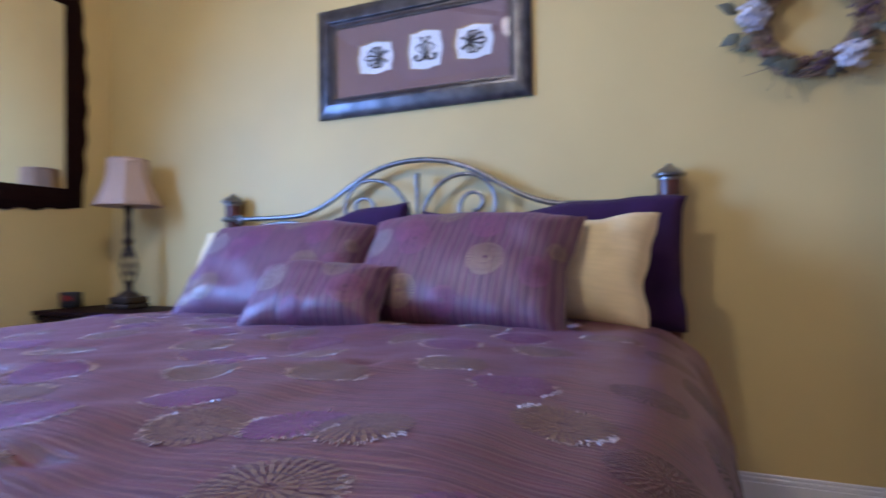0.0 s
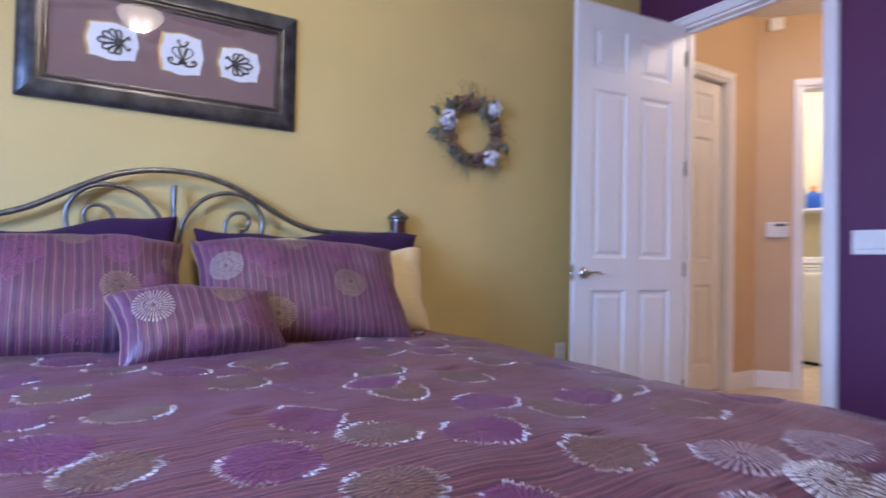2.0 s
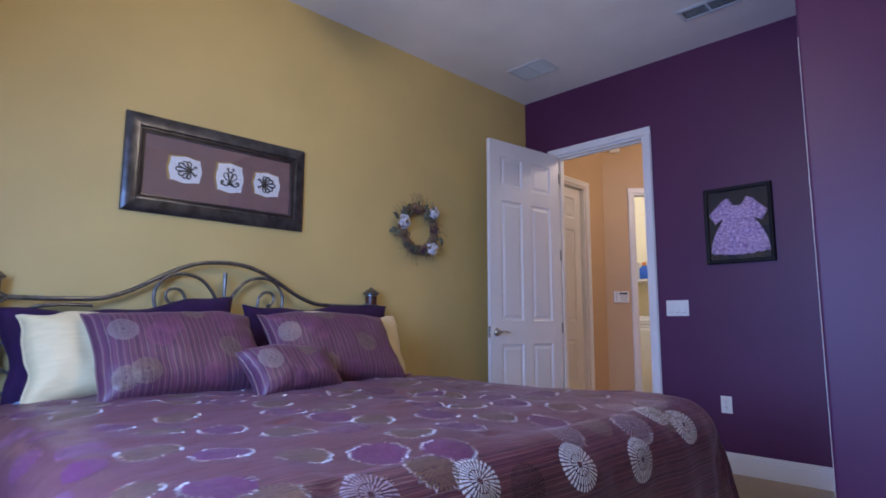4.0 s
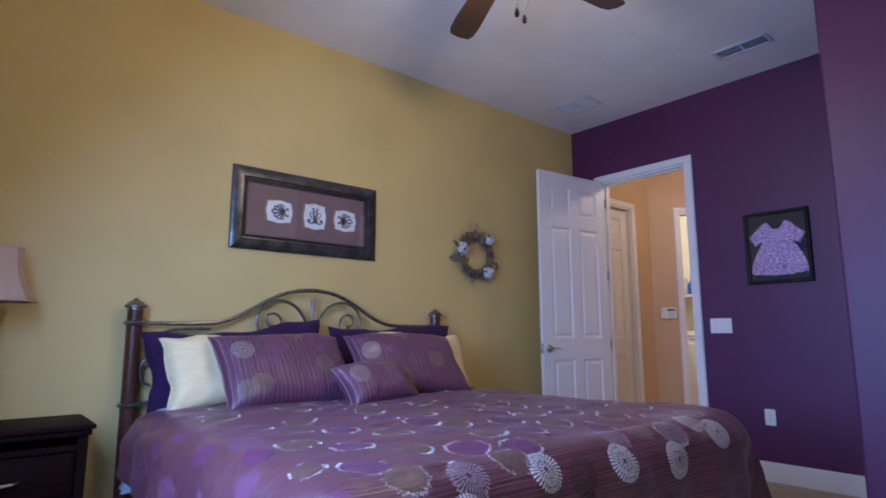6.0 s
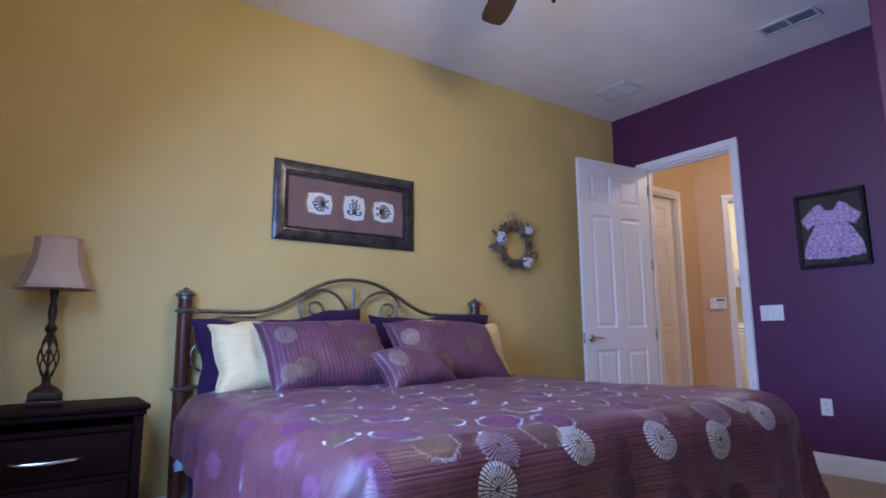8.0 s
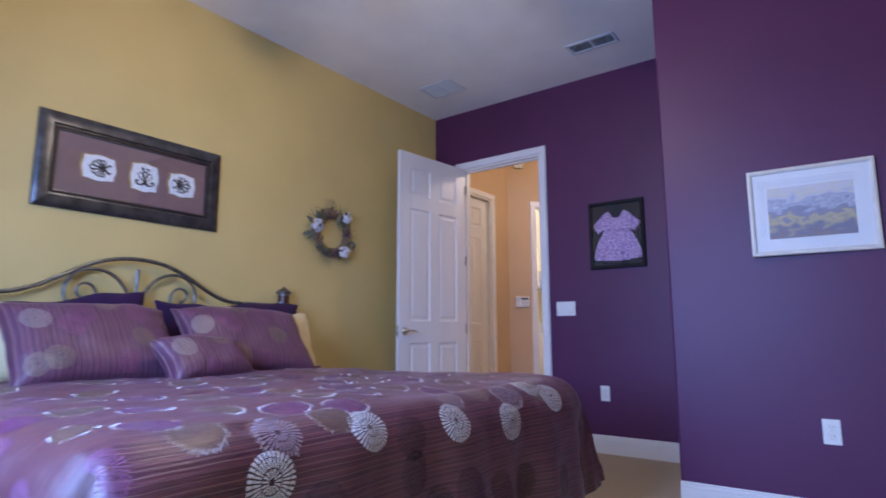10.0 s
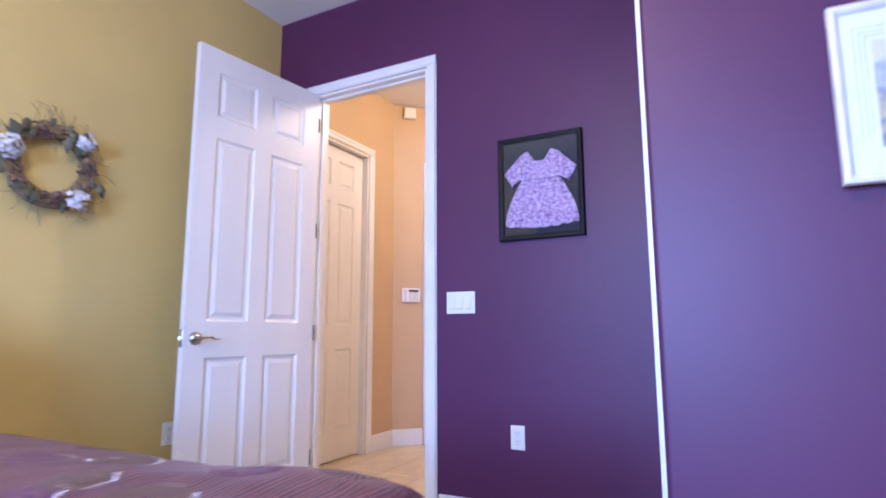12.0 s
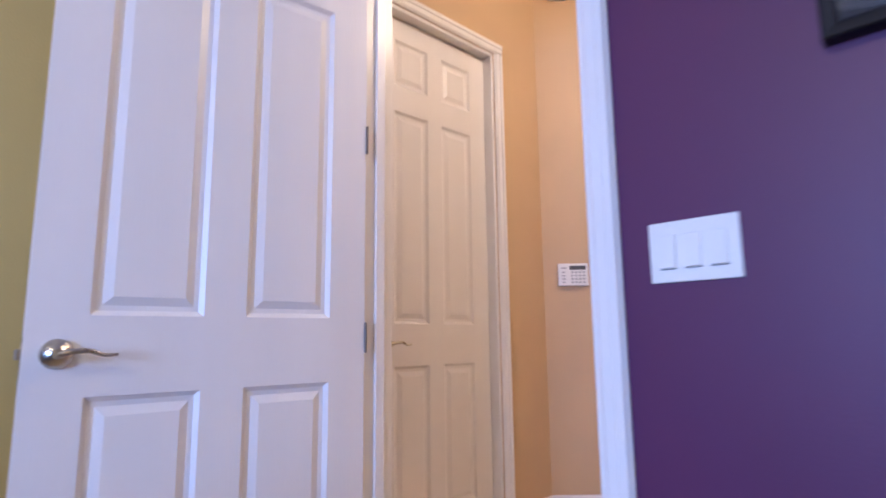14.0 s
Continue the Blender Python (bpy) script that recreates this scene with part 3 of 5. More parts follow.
def on_bed(bm):
    bmesh.ops.translate(bm, vec=(0.85, -1.3, 0), verts=bm.verts[:])
    return bm


YB = 2.312
for x in (-1.856, 0.157):
    post = part("post", on_bed(lathe(bmesh.new(), [(0.0, 0.0), (0.030, 0.0), (0.034, 0.02), (0.037, 0.5), (0.038, 1.17), (0.0, 1.172)], 24, pose(x, YB, 0))), M_POST, bed, "turned cherry wood bed post", True)
    for z in (0.685, 1.098):
        part("collar", on_bed(lathe(bmesh.new(), [(0.037, z - 0.013), (0.043, z - 0.012), (0.052, z - 0.004), (0.053, z + 0.004), (0.043, z + 0.012), (0.037, z + 0.013)], 24, pose(x, YB, 0))), M_PEWTER, post, "pewter collar", True)
    part("finial", on_bed(lathe(bmesh.new(), [(0.036, 1.162), (0.040, 1.166), (0.040, 1.174), (0.053, 1.180), (0.054, 1.188), (0.046, 1.195), (0.034, 1.207), (0.016, 1.214), (0.012, 1.220), (0.006, 1.226), (0.0, 1.228)], 24, pose(x, YB, 0))), M_PEWTER, post, "stepped pewter cap", True)
CX = -0.85


def mirrored(pts):
    return [(2 * CX - x, y, z) for x, y, z in pts]


half_rail = [(-1.815, YB, 1.098), (-1.62, YB, 1.097), (-1.47, YB, 1.101), (-1.398, YB, 1.114), (-1.318, YB, 1.143), (-1.237, YB, 1.187), (-1.153, YB, 1.235), (-1.066, YB, 1.277), (-0.97, YB, 1.305), (-0.85, YB, 1.316)]
part("top_rail", on_bed(tube(bmesh.new(), spline(half_rail + mirrored(half_rail)[::-1][1:], 5), 0.0115, 12)), M_PEWTER, bed, "arched pewter top rail", True)
hook = [(-0.868, YB, 0.86), (-0.872, YB, 1.00), (-0.889, YB, 1.110), (-0.937, YB, 1.185), (-0.993, YB, 1.226), (-1.065, YB, 1.243), (-1.135, YB, 1.230), (-1.186, YB, 1.184), (-1.205, YB, 1.125), (-1.191, YB, 1.06), (-1.14, YB, 1.00), (-1.05, YB, 0.95)]
curl = [(-1.108, YB, 1.085), (-1.130, YB, 1.092), (-1.147, YB, 1.115), (-1.146, YB, 1.143), (-1.122, YB, 1.163), (-1.085, YB, 1.160), (-1.058, YB, 1.131), (-1.050, YB, 1.087), (-1.056, YB, 1.03), (-1.08, YB, 0.96)]
side = [(-1.47, YB, 1.069), (-1.56, YB, 1.072), (-1.678, YB, 1.061), (-1.755, YB, 1.025), (-1.792, YB, 0.968), (-1.785, YB, 0.92), (-1.77, YB, 0.87)]
loop = [(-1.765, YB, 0.925), (-1.800, YB, 0.900), (-1.815, YB, 0.86), (-1.800, YB, 0.80), (-1.760, YB, 0.775)]
for k in (0, 1):
    for nm, p, r in (("scroll_arm", hook, 0.009), ("curl", curl, 0.008), ("side_arc", side, 0.008), ("side_loop", loop, 0.007)):
        pts = spline(mirrored(p) if k else p, 5)
        rad = [r] * len(pts)
        if nm == "curl":
            rad[:4] = [0.012, 0.0125, 0.011, 0.009]
        part(nm, on_bed(tube(bmesh.new(), pts, r, 10, rad)), M_PEWTER, bed, "", True)
part("spike", on_bed(tube(bmesh.new(), [(CX + 0.005, YB, z) for z in (0.80, 1.0, 1.10, 1.17, 1.22, 1.245, 1.258, 1.262)], 0.009, 10, [0.006, 0.006, 0.007, 0.009, 0.0115, 0.0125, 0.010, 0.003])), M_PEWTER, bed, "hammered metal spike", True)
part("cross_rail", on_bed(tube(bmesh.new(), [(-1.82, YB, 0.69), (0.12, YB, 0.69)], 0.011, 10)), M_PEWTER, bed, "", True)
for x in (-1.815, 0.118):
    bm = bmesh.new()
    box(bm, x - 0.022, YB - 0.014, 1.082, x + 0.022, YB + 0.014, 1.112, 0.004)
    box(bm, x - 0.008, YB - 0.018, 1.074, x + 0.008, YB + 0.018, 1.12, 0.003)
    part("rail_bracket", on_bed(bm), M_PEWTER, bed, "cast metal rail bracket")
part("box_spring", on_bed(box(bmesh.new(), BX0 + 0.01, BY0 + 0.01, 0.18, BX1 - 0.04, 2.27, 0.40, 0.03, 3)), M_NAVY, bed, "", True)
part("mattress", on_bed(box(bmesh.new(), BX0 - 0.01, BY0, 0.40, BX1 - 0.08, 2.27, 0.675, 0.09, 5)), M_SHEET, bed, "mattress in a pale blue fitted sheet", True)
bm = bmesh.new()
prev = None
ring = [(BX0 - 0.015, 2.26), (BX0 - 0.015, BY0 - 0.015), (BX1 + 0.015, BY0 - 0.015), (BX1 + 0.015, 2.26)]
for (x0, y0), (x1, y1) in zip(ring, ring[1:]):
    cnt = int(math.hypot(x1 - x0, y1 - y0) / 0.02)
    for i in range(cnt + 1):
        t = i / cnt
        w = 0.008 * math.sin(i * 1.1)
        nx, ny = (y1 - y0), -(x1 - x0)
        q = math.hypot(nx, ny)
        p = Vector((x0 + (x1 - x0) * t - nx / q * w, y0 + (y1 - y0) * t - ny / q * w, 0))
        cur = (bm.verts.new(p + Vector((0, 0, 0.41))), bm.verts.new(p + Vector((-nx / q * 0.01, -ny / q * 0.01, 0.03))))
        if prev:
            bm.faces.new((prev[0], prev[1], cur[1], cur[0]))
        prev = cur
dust = part("dust_ruffle", on_bed(bm), M_NAVY, bed, "dark violet gathered dust ruffle", True)
sol = dust.modifiers.new("thick", "SOLIDIFY")
sol.thickness = 0.003
for x in (BX0 + 0.06, BX1 - 0.06):
    part("leg", on_bed(lathe(bmesh.new(), [(0.02, 0), (0.024, 0.02), (0.024, 0.19), (0.0, 0.192)], 14, pose(x, BY0 + 0.08, 0))), M_IRON, bed, "", True)

# corner of the fitted sheet that has come loose beside the headboard
bm = bmesh.new()
rows = []
for i in range(25):
    y = 1.50 + 0.68 * i / 24
    w = 0.010 * math.sin(i * 0.9) + 0.006 * math.sin(i * 2.1)
    low = 0.36 + 0.05 * math.sin(i * 0.22)
    rows.append([bm.verts.new((-1.815 - 0.085 * t ** 1.5 + w * t, y, 0.55 + (low - 0.55) * t)) for t in (0, 0.25, 0.5, 0.75, 1.0)])
for p, q in zip(rows, rows[1:]):
    for k in range(4):
        bm.faces.new((p[k], p[k + 1], q[k + 1], q[k]))
flap = part("loose_sheet", on_bed(bm), M_SHEET, bed, "loose pale blue sheet edge", True)
sol = flap.modifiers.new("thick", "SOLIDIFY")
sol.thickness = 0.002

# comforter
NA, NB = 170, 150
A0, A1, B0, B1 = BX0 - LAP, BX1 + LAP - 0.03, BY0 - LAP, 1.99
bm = bmesh.new()
uvl = bm.loops.layers.uv.new("UVMap")
grid, flat = [], {}
for i in range(NA + 1):
    row = []
    for j in range(NB + 1):
        a, b = A0 + (A1 - A0) * i / NA, B0 + (B1 - B0) * j / NB
        v = bm.verts.new(cover(a, b))
        flat[v] = (a, b)
        row.append(v)
    grid.append(row)
for i in range(NA):
    for j in range(NB):
        f = bm.faces.new((grid[i][j], grid[i + 1][j], grid[i + 1][j + 1], grid[i][j + 1]))
        for lp in f.loops:
            lp[uvl].uv = flat[lp.vert]
comforter = thing("comforter", pose(0, 0, 0), "plum striped comforter with embroidered sunburst medallions over the bed", "comforter")
quilt = part("quilt", bm, M_COMFORTER, comforter, "", "all")
sol = quilt.modifiers.new("thick", "SOLIDIFY")
sol.thickness, sol.offset = 0.022, -1.0


def disc(bm, uvl, at, normal, a0, b0, r, lift, rings=4, seg=26):
    """An embroidered disc laid on a surface given by at(a, b) and normal(a, b)."""
    made = []
    for k in range(rings + 1):
        rr = r * k / rings
        made.append([])
        for s in range(seg if k else 1):
            t = 2 * math.pi * s / seg
            a, b = a0 + rr * math.cos(t), b0 + rr * math.sin(t)
            nn = normal(a, b)
            v = bm.verts.new(at(a, b) + nn * (lift if k < rings else lift * 0.3))
            made[-1].append((v, (k / rings * math.cos(t), k / rings * math.sin(t))))
    for k in range(rings):
        p, q = made[k], made[k + 1]
        for s in range(seg):
            quad = (p[0], q[s], q[(s + 1) % seg]) if k == 0 else (p[s], q[s], q[(s + 1) % seg], p[(s + 1) % seg])
            f = bm.faces.new([v for v, _ in quad])
            for lp, (_, u) in zip(f.loops, quad):
                lp[uvl].uv = u


def medallion(parent, at, normal, a0, b0, r, tone, lift=0.0022, fringe=0.0, lean=1.0):
    bm = bmesh.new()
    uvl = bm.loops.layers.uv.new("UVMap")
    disc(bm, uvl, at, normal, a0, b0, r, lift)
    ob = part("medallion", bm, M_MEDALLION[tone], parent, tone + " embroidered sunburst", "all")
    if fringe:
        # raised stitched loops along the medallion's rim; lean thins those on the north side,
        # so the glint of the near rim is put into where the stitches stand
        bm = bmesh.new()
        cnt = int(2 * math.pi * r / 0.0033)
        for s in range(cnt):
            t = 2 * math.pi * s / cnt
            if noise.noise((a0 * 7 + math.cos(t) * 1.2, b0 * 7 + math.sin(t) * 1.2, 1.5)) + 0.2 * noise.noise((a0 * 31 + math.cos(t) * 6, b0 * 31 + math.sin(t) * 6, 4.1)) < fringe + 0.34 * lean * math.sin(t):
                continue
            if random.random() < 0.1:
                continue
            rr = r * random.uniform(0.86, 1.04)
            a, b = a0 + rr * math.cos(t), b0 + rr * math.sin(t)
            p, nn = at(a, b), normal(a, b)
            d = (at(a + 0.01 * math.cos(t), b + 0.01 * math.sin(t)) - p).normalized()
            side_v = nn.cross(d)
            ln, wd, ht = random.uniform(0.003, 0.0065), random.uniform(0.0006, 0.0011), random.uniform(0.0012, 0.0024)
            q = [bm.verts.new(p + nn * 0.001 + d * ln * u + side_v * wd * w) for u, w in ((-1, -0.6), (1, -1), (1, 1), (-1, 0.6))]
            tops = [bm.verts.new(p + nn * ht + d * ln * u + side_v * wd * w) for u, w in ((-0.5, -0.4), (0.6, -0.5), (0.6, 0.5), (-0.5, 0.4))]
            bm.faces.new(tops)
            for k in range(4):
                bm.faces.new((q[k], q[(k + 1) % 4], tops[(k + 1) % 4], tops[k]))
        if len(bm.faces):
            tagged(part("stitched_rim", bm, M_THREAD, ob, "raised cream stitched edge"), kind="stuff")
        else:
            bm.free()


rnd = random.Random(5)
SUNBURSTS = {
    "silver": ((-0.23, 0.20), (-0.13, 0.12), (-0.82, 0.10), (-0.48, 0.06), (-1.20, 0.13), (-1.53, 0.05)),
    "taupe": ((-0.58, 0.21), (-0.19, 0.165)),
    "lilac": ((-0.27, 0.31), (-0.09, 0.27), (-0.42, 0.17), (-0.76, 0.20), (-1.48, 0.16)),
    "gold": ((-0.79, 0.44), (-0.45, 0.41), (-0.72, 0.63), (-0.57, 0.86), (-0.34, 0.63), (-1.09, 0.67), (-1.05, 0.94), (-0.13, 0.50), (-0.14, 0.67), (-0.36, 0.93), (-1.29, 0.19), (-1.67, 0.205), (-1.84, 0.41), (-1.48, 0.42), (-1.71, 0.70), (-1.49, 1.14)),
    "violet": ((-0.67, 0.33), (-0.90, 0.59), (-0.57, 0.56), (-0.45, 0.72), (-0.99, 0.40), (-0.80, 0.75), (-0.23, 0.67), (-0.58, 0.96), (-1.17, 0.78), (-1.23, 0.95), (-1.72, 0.31), (-1.33, 0.34), (-1.61, 0.545), (-1.19, 0.25), (-1.86, 0.69)),
    "mauve": ((-1.90, 0.14), (-1.98, 0.59), (-2.07, 0.36)),
    "rose": ((-1.95, 0.99), (-2.15, 1.56)),
    "wine": ((-1.04, 0.08), (-1.04, -0.02), (-0.16, -0.21), (-0.80, -0.11), (-0.40, -0.17)),
}
sewn = []


def sunburst(a, b, tone):
    sewn.append((a, b))
    rim = 0.9 if tone in ("silver", "taupe", "wine", "rose", "mauve") or a < BX0 - 0.05 else -0.14 if b < 0.85 else -0.02
    medallion(comforter, cover, cover_normal, a, b, rnd.uniform(0.063, 0.072), tone, 0.0022 + 0.0002 * (len(sewn) % 5), rim, 0.7 if b < 0.85 else 1.0)


for tone, places in SUNBURSTS.items():
    for a, b in places:
        sunburst(a, b, tone)
# the rest of the pattern runs on in staggered pairs
for i in range(-7, 9):
    for j in range(-8, 6):
        for k, (oa, ob_) in enumerate(((0, 0), (0.095, -0.16))):
            a = -0.93 + 0.33 * i + 0.22 * j + oa + rnd.uniform(-0.015, 0.015)
            b = 0.56 - 0.02 * i - 0.25 * j + ob_ + rnd.uniform(-0.015, 0.015)
            if not (A0 + 0.1 < a < A1 - 0.1 and B0 + 0.1 < b < 1.86):
                continue
            if b < BY0 and (a < BX0 - 0.05 or a > BX1 - 0.05) or min(math.hypot(a - p, b - q) for p, q in sewn) < 0.145:
                continue
            tone = "gold" if k else rnd.choice(("violet", "violet", "rose"))
            if b <= 0.02 or a > BX1:
                tone = "wine"
            elif a < BX0:
                tone = rnd.choice(("rose", "mauve", "rose"))
            sunburst(a, b, tone)


# ---- pillows ----
def pillow(name, w, h, t, m, material, label, seed=1, marks=(), slump=1.0):
    """A stuffed pillow: local x across, z up, its front towards -y; marks: (x, z, radius, tone)."""
    ob = thing(name, m, label, "pillow", "pillows on the bed")

    def at(x, z, front=True):
        u, v = min(max(2 * x / w, -1), 1), min(max(2 * z / h, -1), 1)
        body = max(0.0, (1 - u ** 4) * (1 - v ** 4)) ** 0.55
        px = x * (1 - 0.075 * (1 - v * v) * u * u) + 0.009 * slump * noise.noise((v * 2.5 + seed, u * 1.5, 5.1)) * u * u
        pz = z * (1 - 0.09 * (1 - u * u) * v * v) + 0.009 * slump * noise.noise((u * 3 + seed, v * 1.5, 2.2)) * max(0, v) ** 2 - 0.012 * (slump - 1) * (u * v) ** 4 * max(0, v)
        th = t / 2 * body + 0.006
        wr = 0.014 * noise.noise((x * 7 + seed, z * 7, seed * 1.7)) + 0.007 * noise.noise((x * 22, z * 16 + seed, 0.3))
        wr += 0.011 * math.sin(18 * math.atan2(v, u) + seed) * max(0, math.hypot(u, v) - 0.75)
        y = (-1 if front else 1) * (th + wr * body)
        return Vector((px, y, pz + 0.012 * math.sin(3 * u + seed) * max(0, v)))

    def normal(x, z):
        e = 0.003
        return (at(x + e, z) - at(x - e, z)).cross(at(x, z + e) - at(x, z - e)).normalized()

    bm = bmesh.new()
    uvl = bm.loops.layers.uv.new("UVMap")
    nu, nv = 36, 28
    uvs = {}
    sheets = []
    for fr in (True, False):
        g = []
        for i in range(nu + 1):
            g.append([])
            for j in range(nv + 1):
                x, z = w * (i / nu - 0.5), h * (j / nv - 0.5)
                v = bm.verts.new(at(x, z, fr))
                uvs[v] = (x, z)
                g[-1].append(v)
        sheets.append(g)
        for i in range(nu):
            for j in range(nv):
                q = (g[i][j], g[i + 1][j], g[i + 1][j + 1], g[i][j + 1])
                bm.faces.new(q if fr else q[::-1])
    rim = lambda g: [g[i][0] for i in range(nu)] + [g[nu][j] for j in range(nv)] + [g[i][nv] for i in range(nu, 0, -1)] + [g[0][j] for j in range(nv, 0, -1)]
    r0, r1 = rim(sheets[0]), rim(sheets[1])
    for k in range(len(r0)):
        bm.faces.new((r0[k], r1[k], r1[(k + 1) % len(r0)], r0[(k + 1) % len(r0)]))
    for f in bm.faces:
        for lp in f.loops:
            lp[uvl].uv = uvs[lp.vert]
    part("cushion", bm, material, ob, "", "all")
    edge = [(at(*uvs[v]) + at(*uvs[v], False)) / 2 for v in r0]
    part("piping", tube(bmesh.new(), edge + edge[:1], 0.0045, 6), material, ob, "", "all")
    for x, z, r, tone in marks:
        medallion(ob, at, normal, x, z, r, tone, 0.002)
    return ob


SH = 0.062
pillow("cream_pillow", 0.64, 0.40, 0.19, pose(-1.46, 2.03, 0.850, -24, -2, 4), M_CREAM, "cream satin pillow leaning on the headboard", seed=3, slump=2.2)
pillow("cream_pillow", 0.66, 0.40, 0.19, pose(-0.215, 1.975, 0.856, -24, 2, -3), M_CREAM, "cream satin pillow leaning on the headboard", seed=4, slump=1.8)
pillow("dark_sham", 1.0, 0.46, 0.10, pose(-1.325, 2.20, 0.858, -6, -4.5, 0), M_NAVY, "dark violet quilted euro sham against the headboard", seed=5, slump=2.4)
pillow("dark_sham", 1.0, 0.46, 0.10, pose(-0.285, 2.20, 0.870, -6, 0, 0), M_NAVY, "dark violet quilted euro sham against the headboard", seed=6, slump=2.0)
pillow("striped_sham", 0.75, 0.46, 0.19, pose(-1.215, 1.85, 0.848, -39, 1, 4), M_SHAM, "plum striped sham with sunburst medallions", seed=7,
       marks=((-0.27, 0.08, SH, "pearl"), (-0.21, -0.13, SH, "taupe"), (-0.08, 0.10, SH, "mauve"), (-0.13, 0.04, SH, "mauve"), (0.05, 0.18, 0.05, "taupe"), (0.18, 0.12, SH, "mauve"), (0.17, -0.03, SH, "taupe"), (0.28, -0.02, 0.055, "mauve"), (0.07, -0.16, 0.055, "mauve"), (0.33, 0.08, 0.03, "taupe"), (-0.29, -0.15, 0.055, "taupe")))
pillow("striped_sham", 0.75, 0.46, 0.19, pose(-0.462, 1.80, 0.852, -38, 1, -3), M_SHAM, "plum striped sham with sunburst medallions", seed=8,
       marks=((-0.29, 0.06, SH, "pearl"), (-0.31, 0.18, 0.045, "mauve"), (-0.17, 0.10, SH, "mauve"), (-0.13, 0.05, SH, "mauve"), (-0.04, 0.175, 0.05, "taupe"), (0.10, 0.12, SH, "mauve"), (0.13, -0.02, SH, "taupe"), (-0.13, -0.14, SH, "taupe"), (0.02, -0.17, 0.05, "mauve"), (0.29, -0.05, 0.055, "mauve"), (0.345, 0.04, 0.03, "taupe")))
pillow("lumbar_pillow", 0.455, 0.26, 0.15, pose(-0.84, 1.575, 0.775, -44, -1, 8), M_SHAM, "small plum striped lumbar pillow with sunburst medallions", seed=9,
       marks=((-0.14, 0.03, 0.058, "pearl"), (0.07, 0.075, 0.05, "taupe"), (0.13, -0.02, 0.06, "mauve"), (-0.03, -0.09, 0.04, "mauve")))


# ---- picture with three cast ornaments ----
M_FRAME = mat("dark_bronze_frame", (0.110, 0.106, 0.110), 0.32, metal=0.8, vary=0.45, scale=14, grain=0.0006, grain_scale=60, spec=0.7)
M_ROPE = mat("carved_brown_rope", (0.050, 0.026, 0.016), 0.4, vary=0.4, scale=40)
M_MATBOARD = mat("mauve_suede_mat", (0.235, 0.14, 0.125), 0.85, vary=0.10, scale=16, grain=0.0005, grain_scale=250)
M_PAPER = mat("white_paper", (0.78, 0.77, 0.76), 0.8, vary=0.03, scale=12)
M_GILT = mat("gilt_bevel", (0.40, 0.28, 0.10), 0.45, metal=0.4, vary=0.2, scale=20)
M_BRONZE = mat("cast_pewter_ornament", (0.085, 0.070, 0.055), 0.42, metal=0.5, vary=0.4, scale=60, grain=0.001, grain_scale=200)


def mitred_frame(parent, w, h, profile, material, name="frame_side", label="", m=None):
    """Four mitred frame pieces round a w x h outline, in local x and z; profile: (inset, y) pairs from the outer edge inwards."""
    cs = ((-1, -1), (1, -1), (1, 1), (-1, 1))
    for k in range(4):
        bm = bmesh.new()
        (sx0, sz0), (sx1, sz1) = cs[k], cs[(k + 1) % 4]
        rows = []
        for ins, y in profile:
            rows.append((bm.verts.new((sx0 * (w / 2 - ins), y, sz0 * (h / 2 - ins))), bm.verts.new((sx1 * (w / 2 - ins), y, sz1 * (h / 2 - ins)))))
        for p, q in zip(rows, rows[1:]):
            bm.faces.new((p[0], p[1], q[1], q[0]))
        bm.faces.new([r[0] for r in rows])
        bm.faces.new([r[1] for r in rows][::-1])
        bm.faces.new((rows[-1][0], rows[-1][1], rows[0][1], rows[0][0]))
        bmesh.ops.recalc_face_normals(bm, faces=bm.faces[:])
        part(name, bm, material, parent, label, True, m)


def scalloped(w, h, bulge, seg=10):
    """Outline of a label-shaped opening with bowed sides and nicked corners."""
    pts = []
    cs = [(-w / 2, -h / 2), (w / 2, -h / 2), (w / 2, h / 2), (-w / 2, h / 2)]
    for k in range(4):
        (x0, z0), (x1, z1) = cs[k], cs[(k + 1) % 4]
        nx, nz = (z1 - z0), -(x1 - x0)
        q = math.hypot(nx, nz)
        for i in range(seg):
            t = i / seg
            bow = bulge * (math.sin(math.pi * t) - 0.35 * math.sin(3 * math.pi * t))
            pts.append((x0 + (x1 - x0) * t + nx / q * bow, z0 + (z1 - z0) * t + nz / q * bow))
    return pts


def plate(bm, pts, y0, y1):
    a = [bm.verts.new((x, y0, z)) for x, z in pts]
    b = [bm.verts.new((x, y1, z)) for x, z in pts]
    bm.faces.new(a)
    bm.faces.new(b[::-1])
    for i in range(len(pts)):
        j = (i + 1) % len(pts)
        bm.faces.new((a[j], a[i], b[i], b[j]))
    bmesh.ops.recalc_face_normals(bm, faces=bm.faces[:])
    return bm


PW, PH = 1.024, 0.512
pic = thing("framed_picture", pose(-0.864, YN - 0.001, 1.806), "long dark-framed picture of three cast ornaments on the yellow wall", "picture")
mitred_frame(pic, PW, PH, ((0, 0), (0, -0.016), (0.004, -0.019), (0.030, -0.0245), (0.060, -0.031), (0.066, -0.029), (0.070, -0.018), (0.092, -0.015), (0.096, -0.010), (0.096, 0)), M_FRAME, "frame_side")
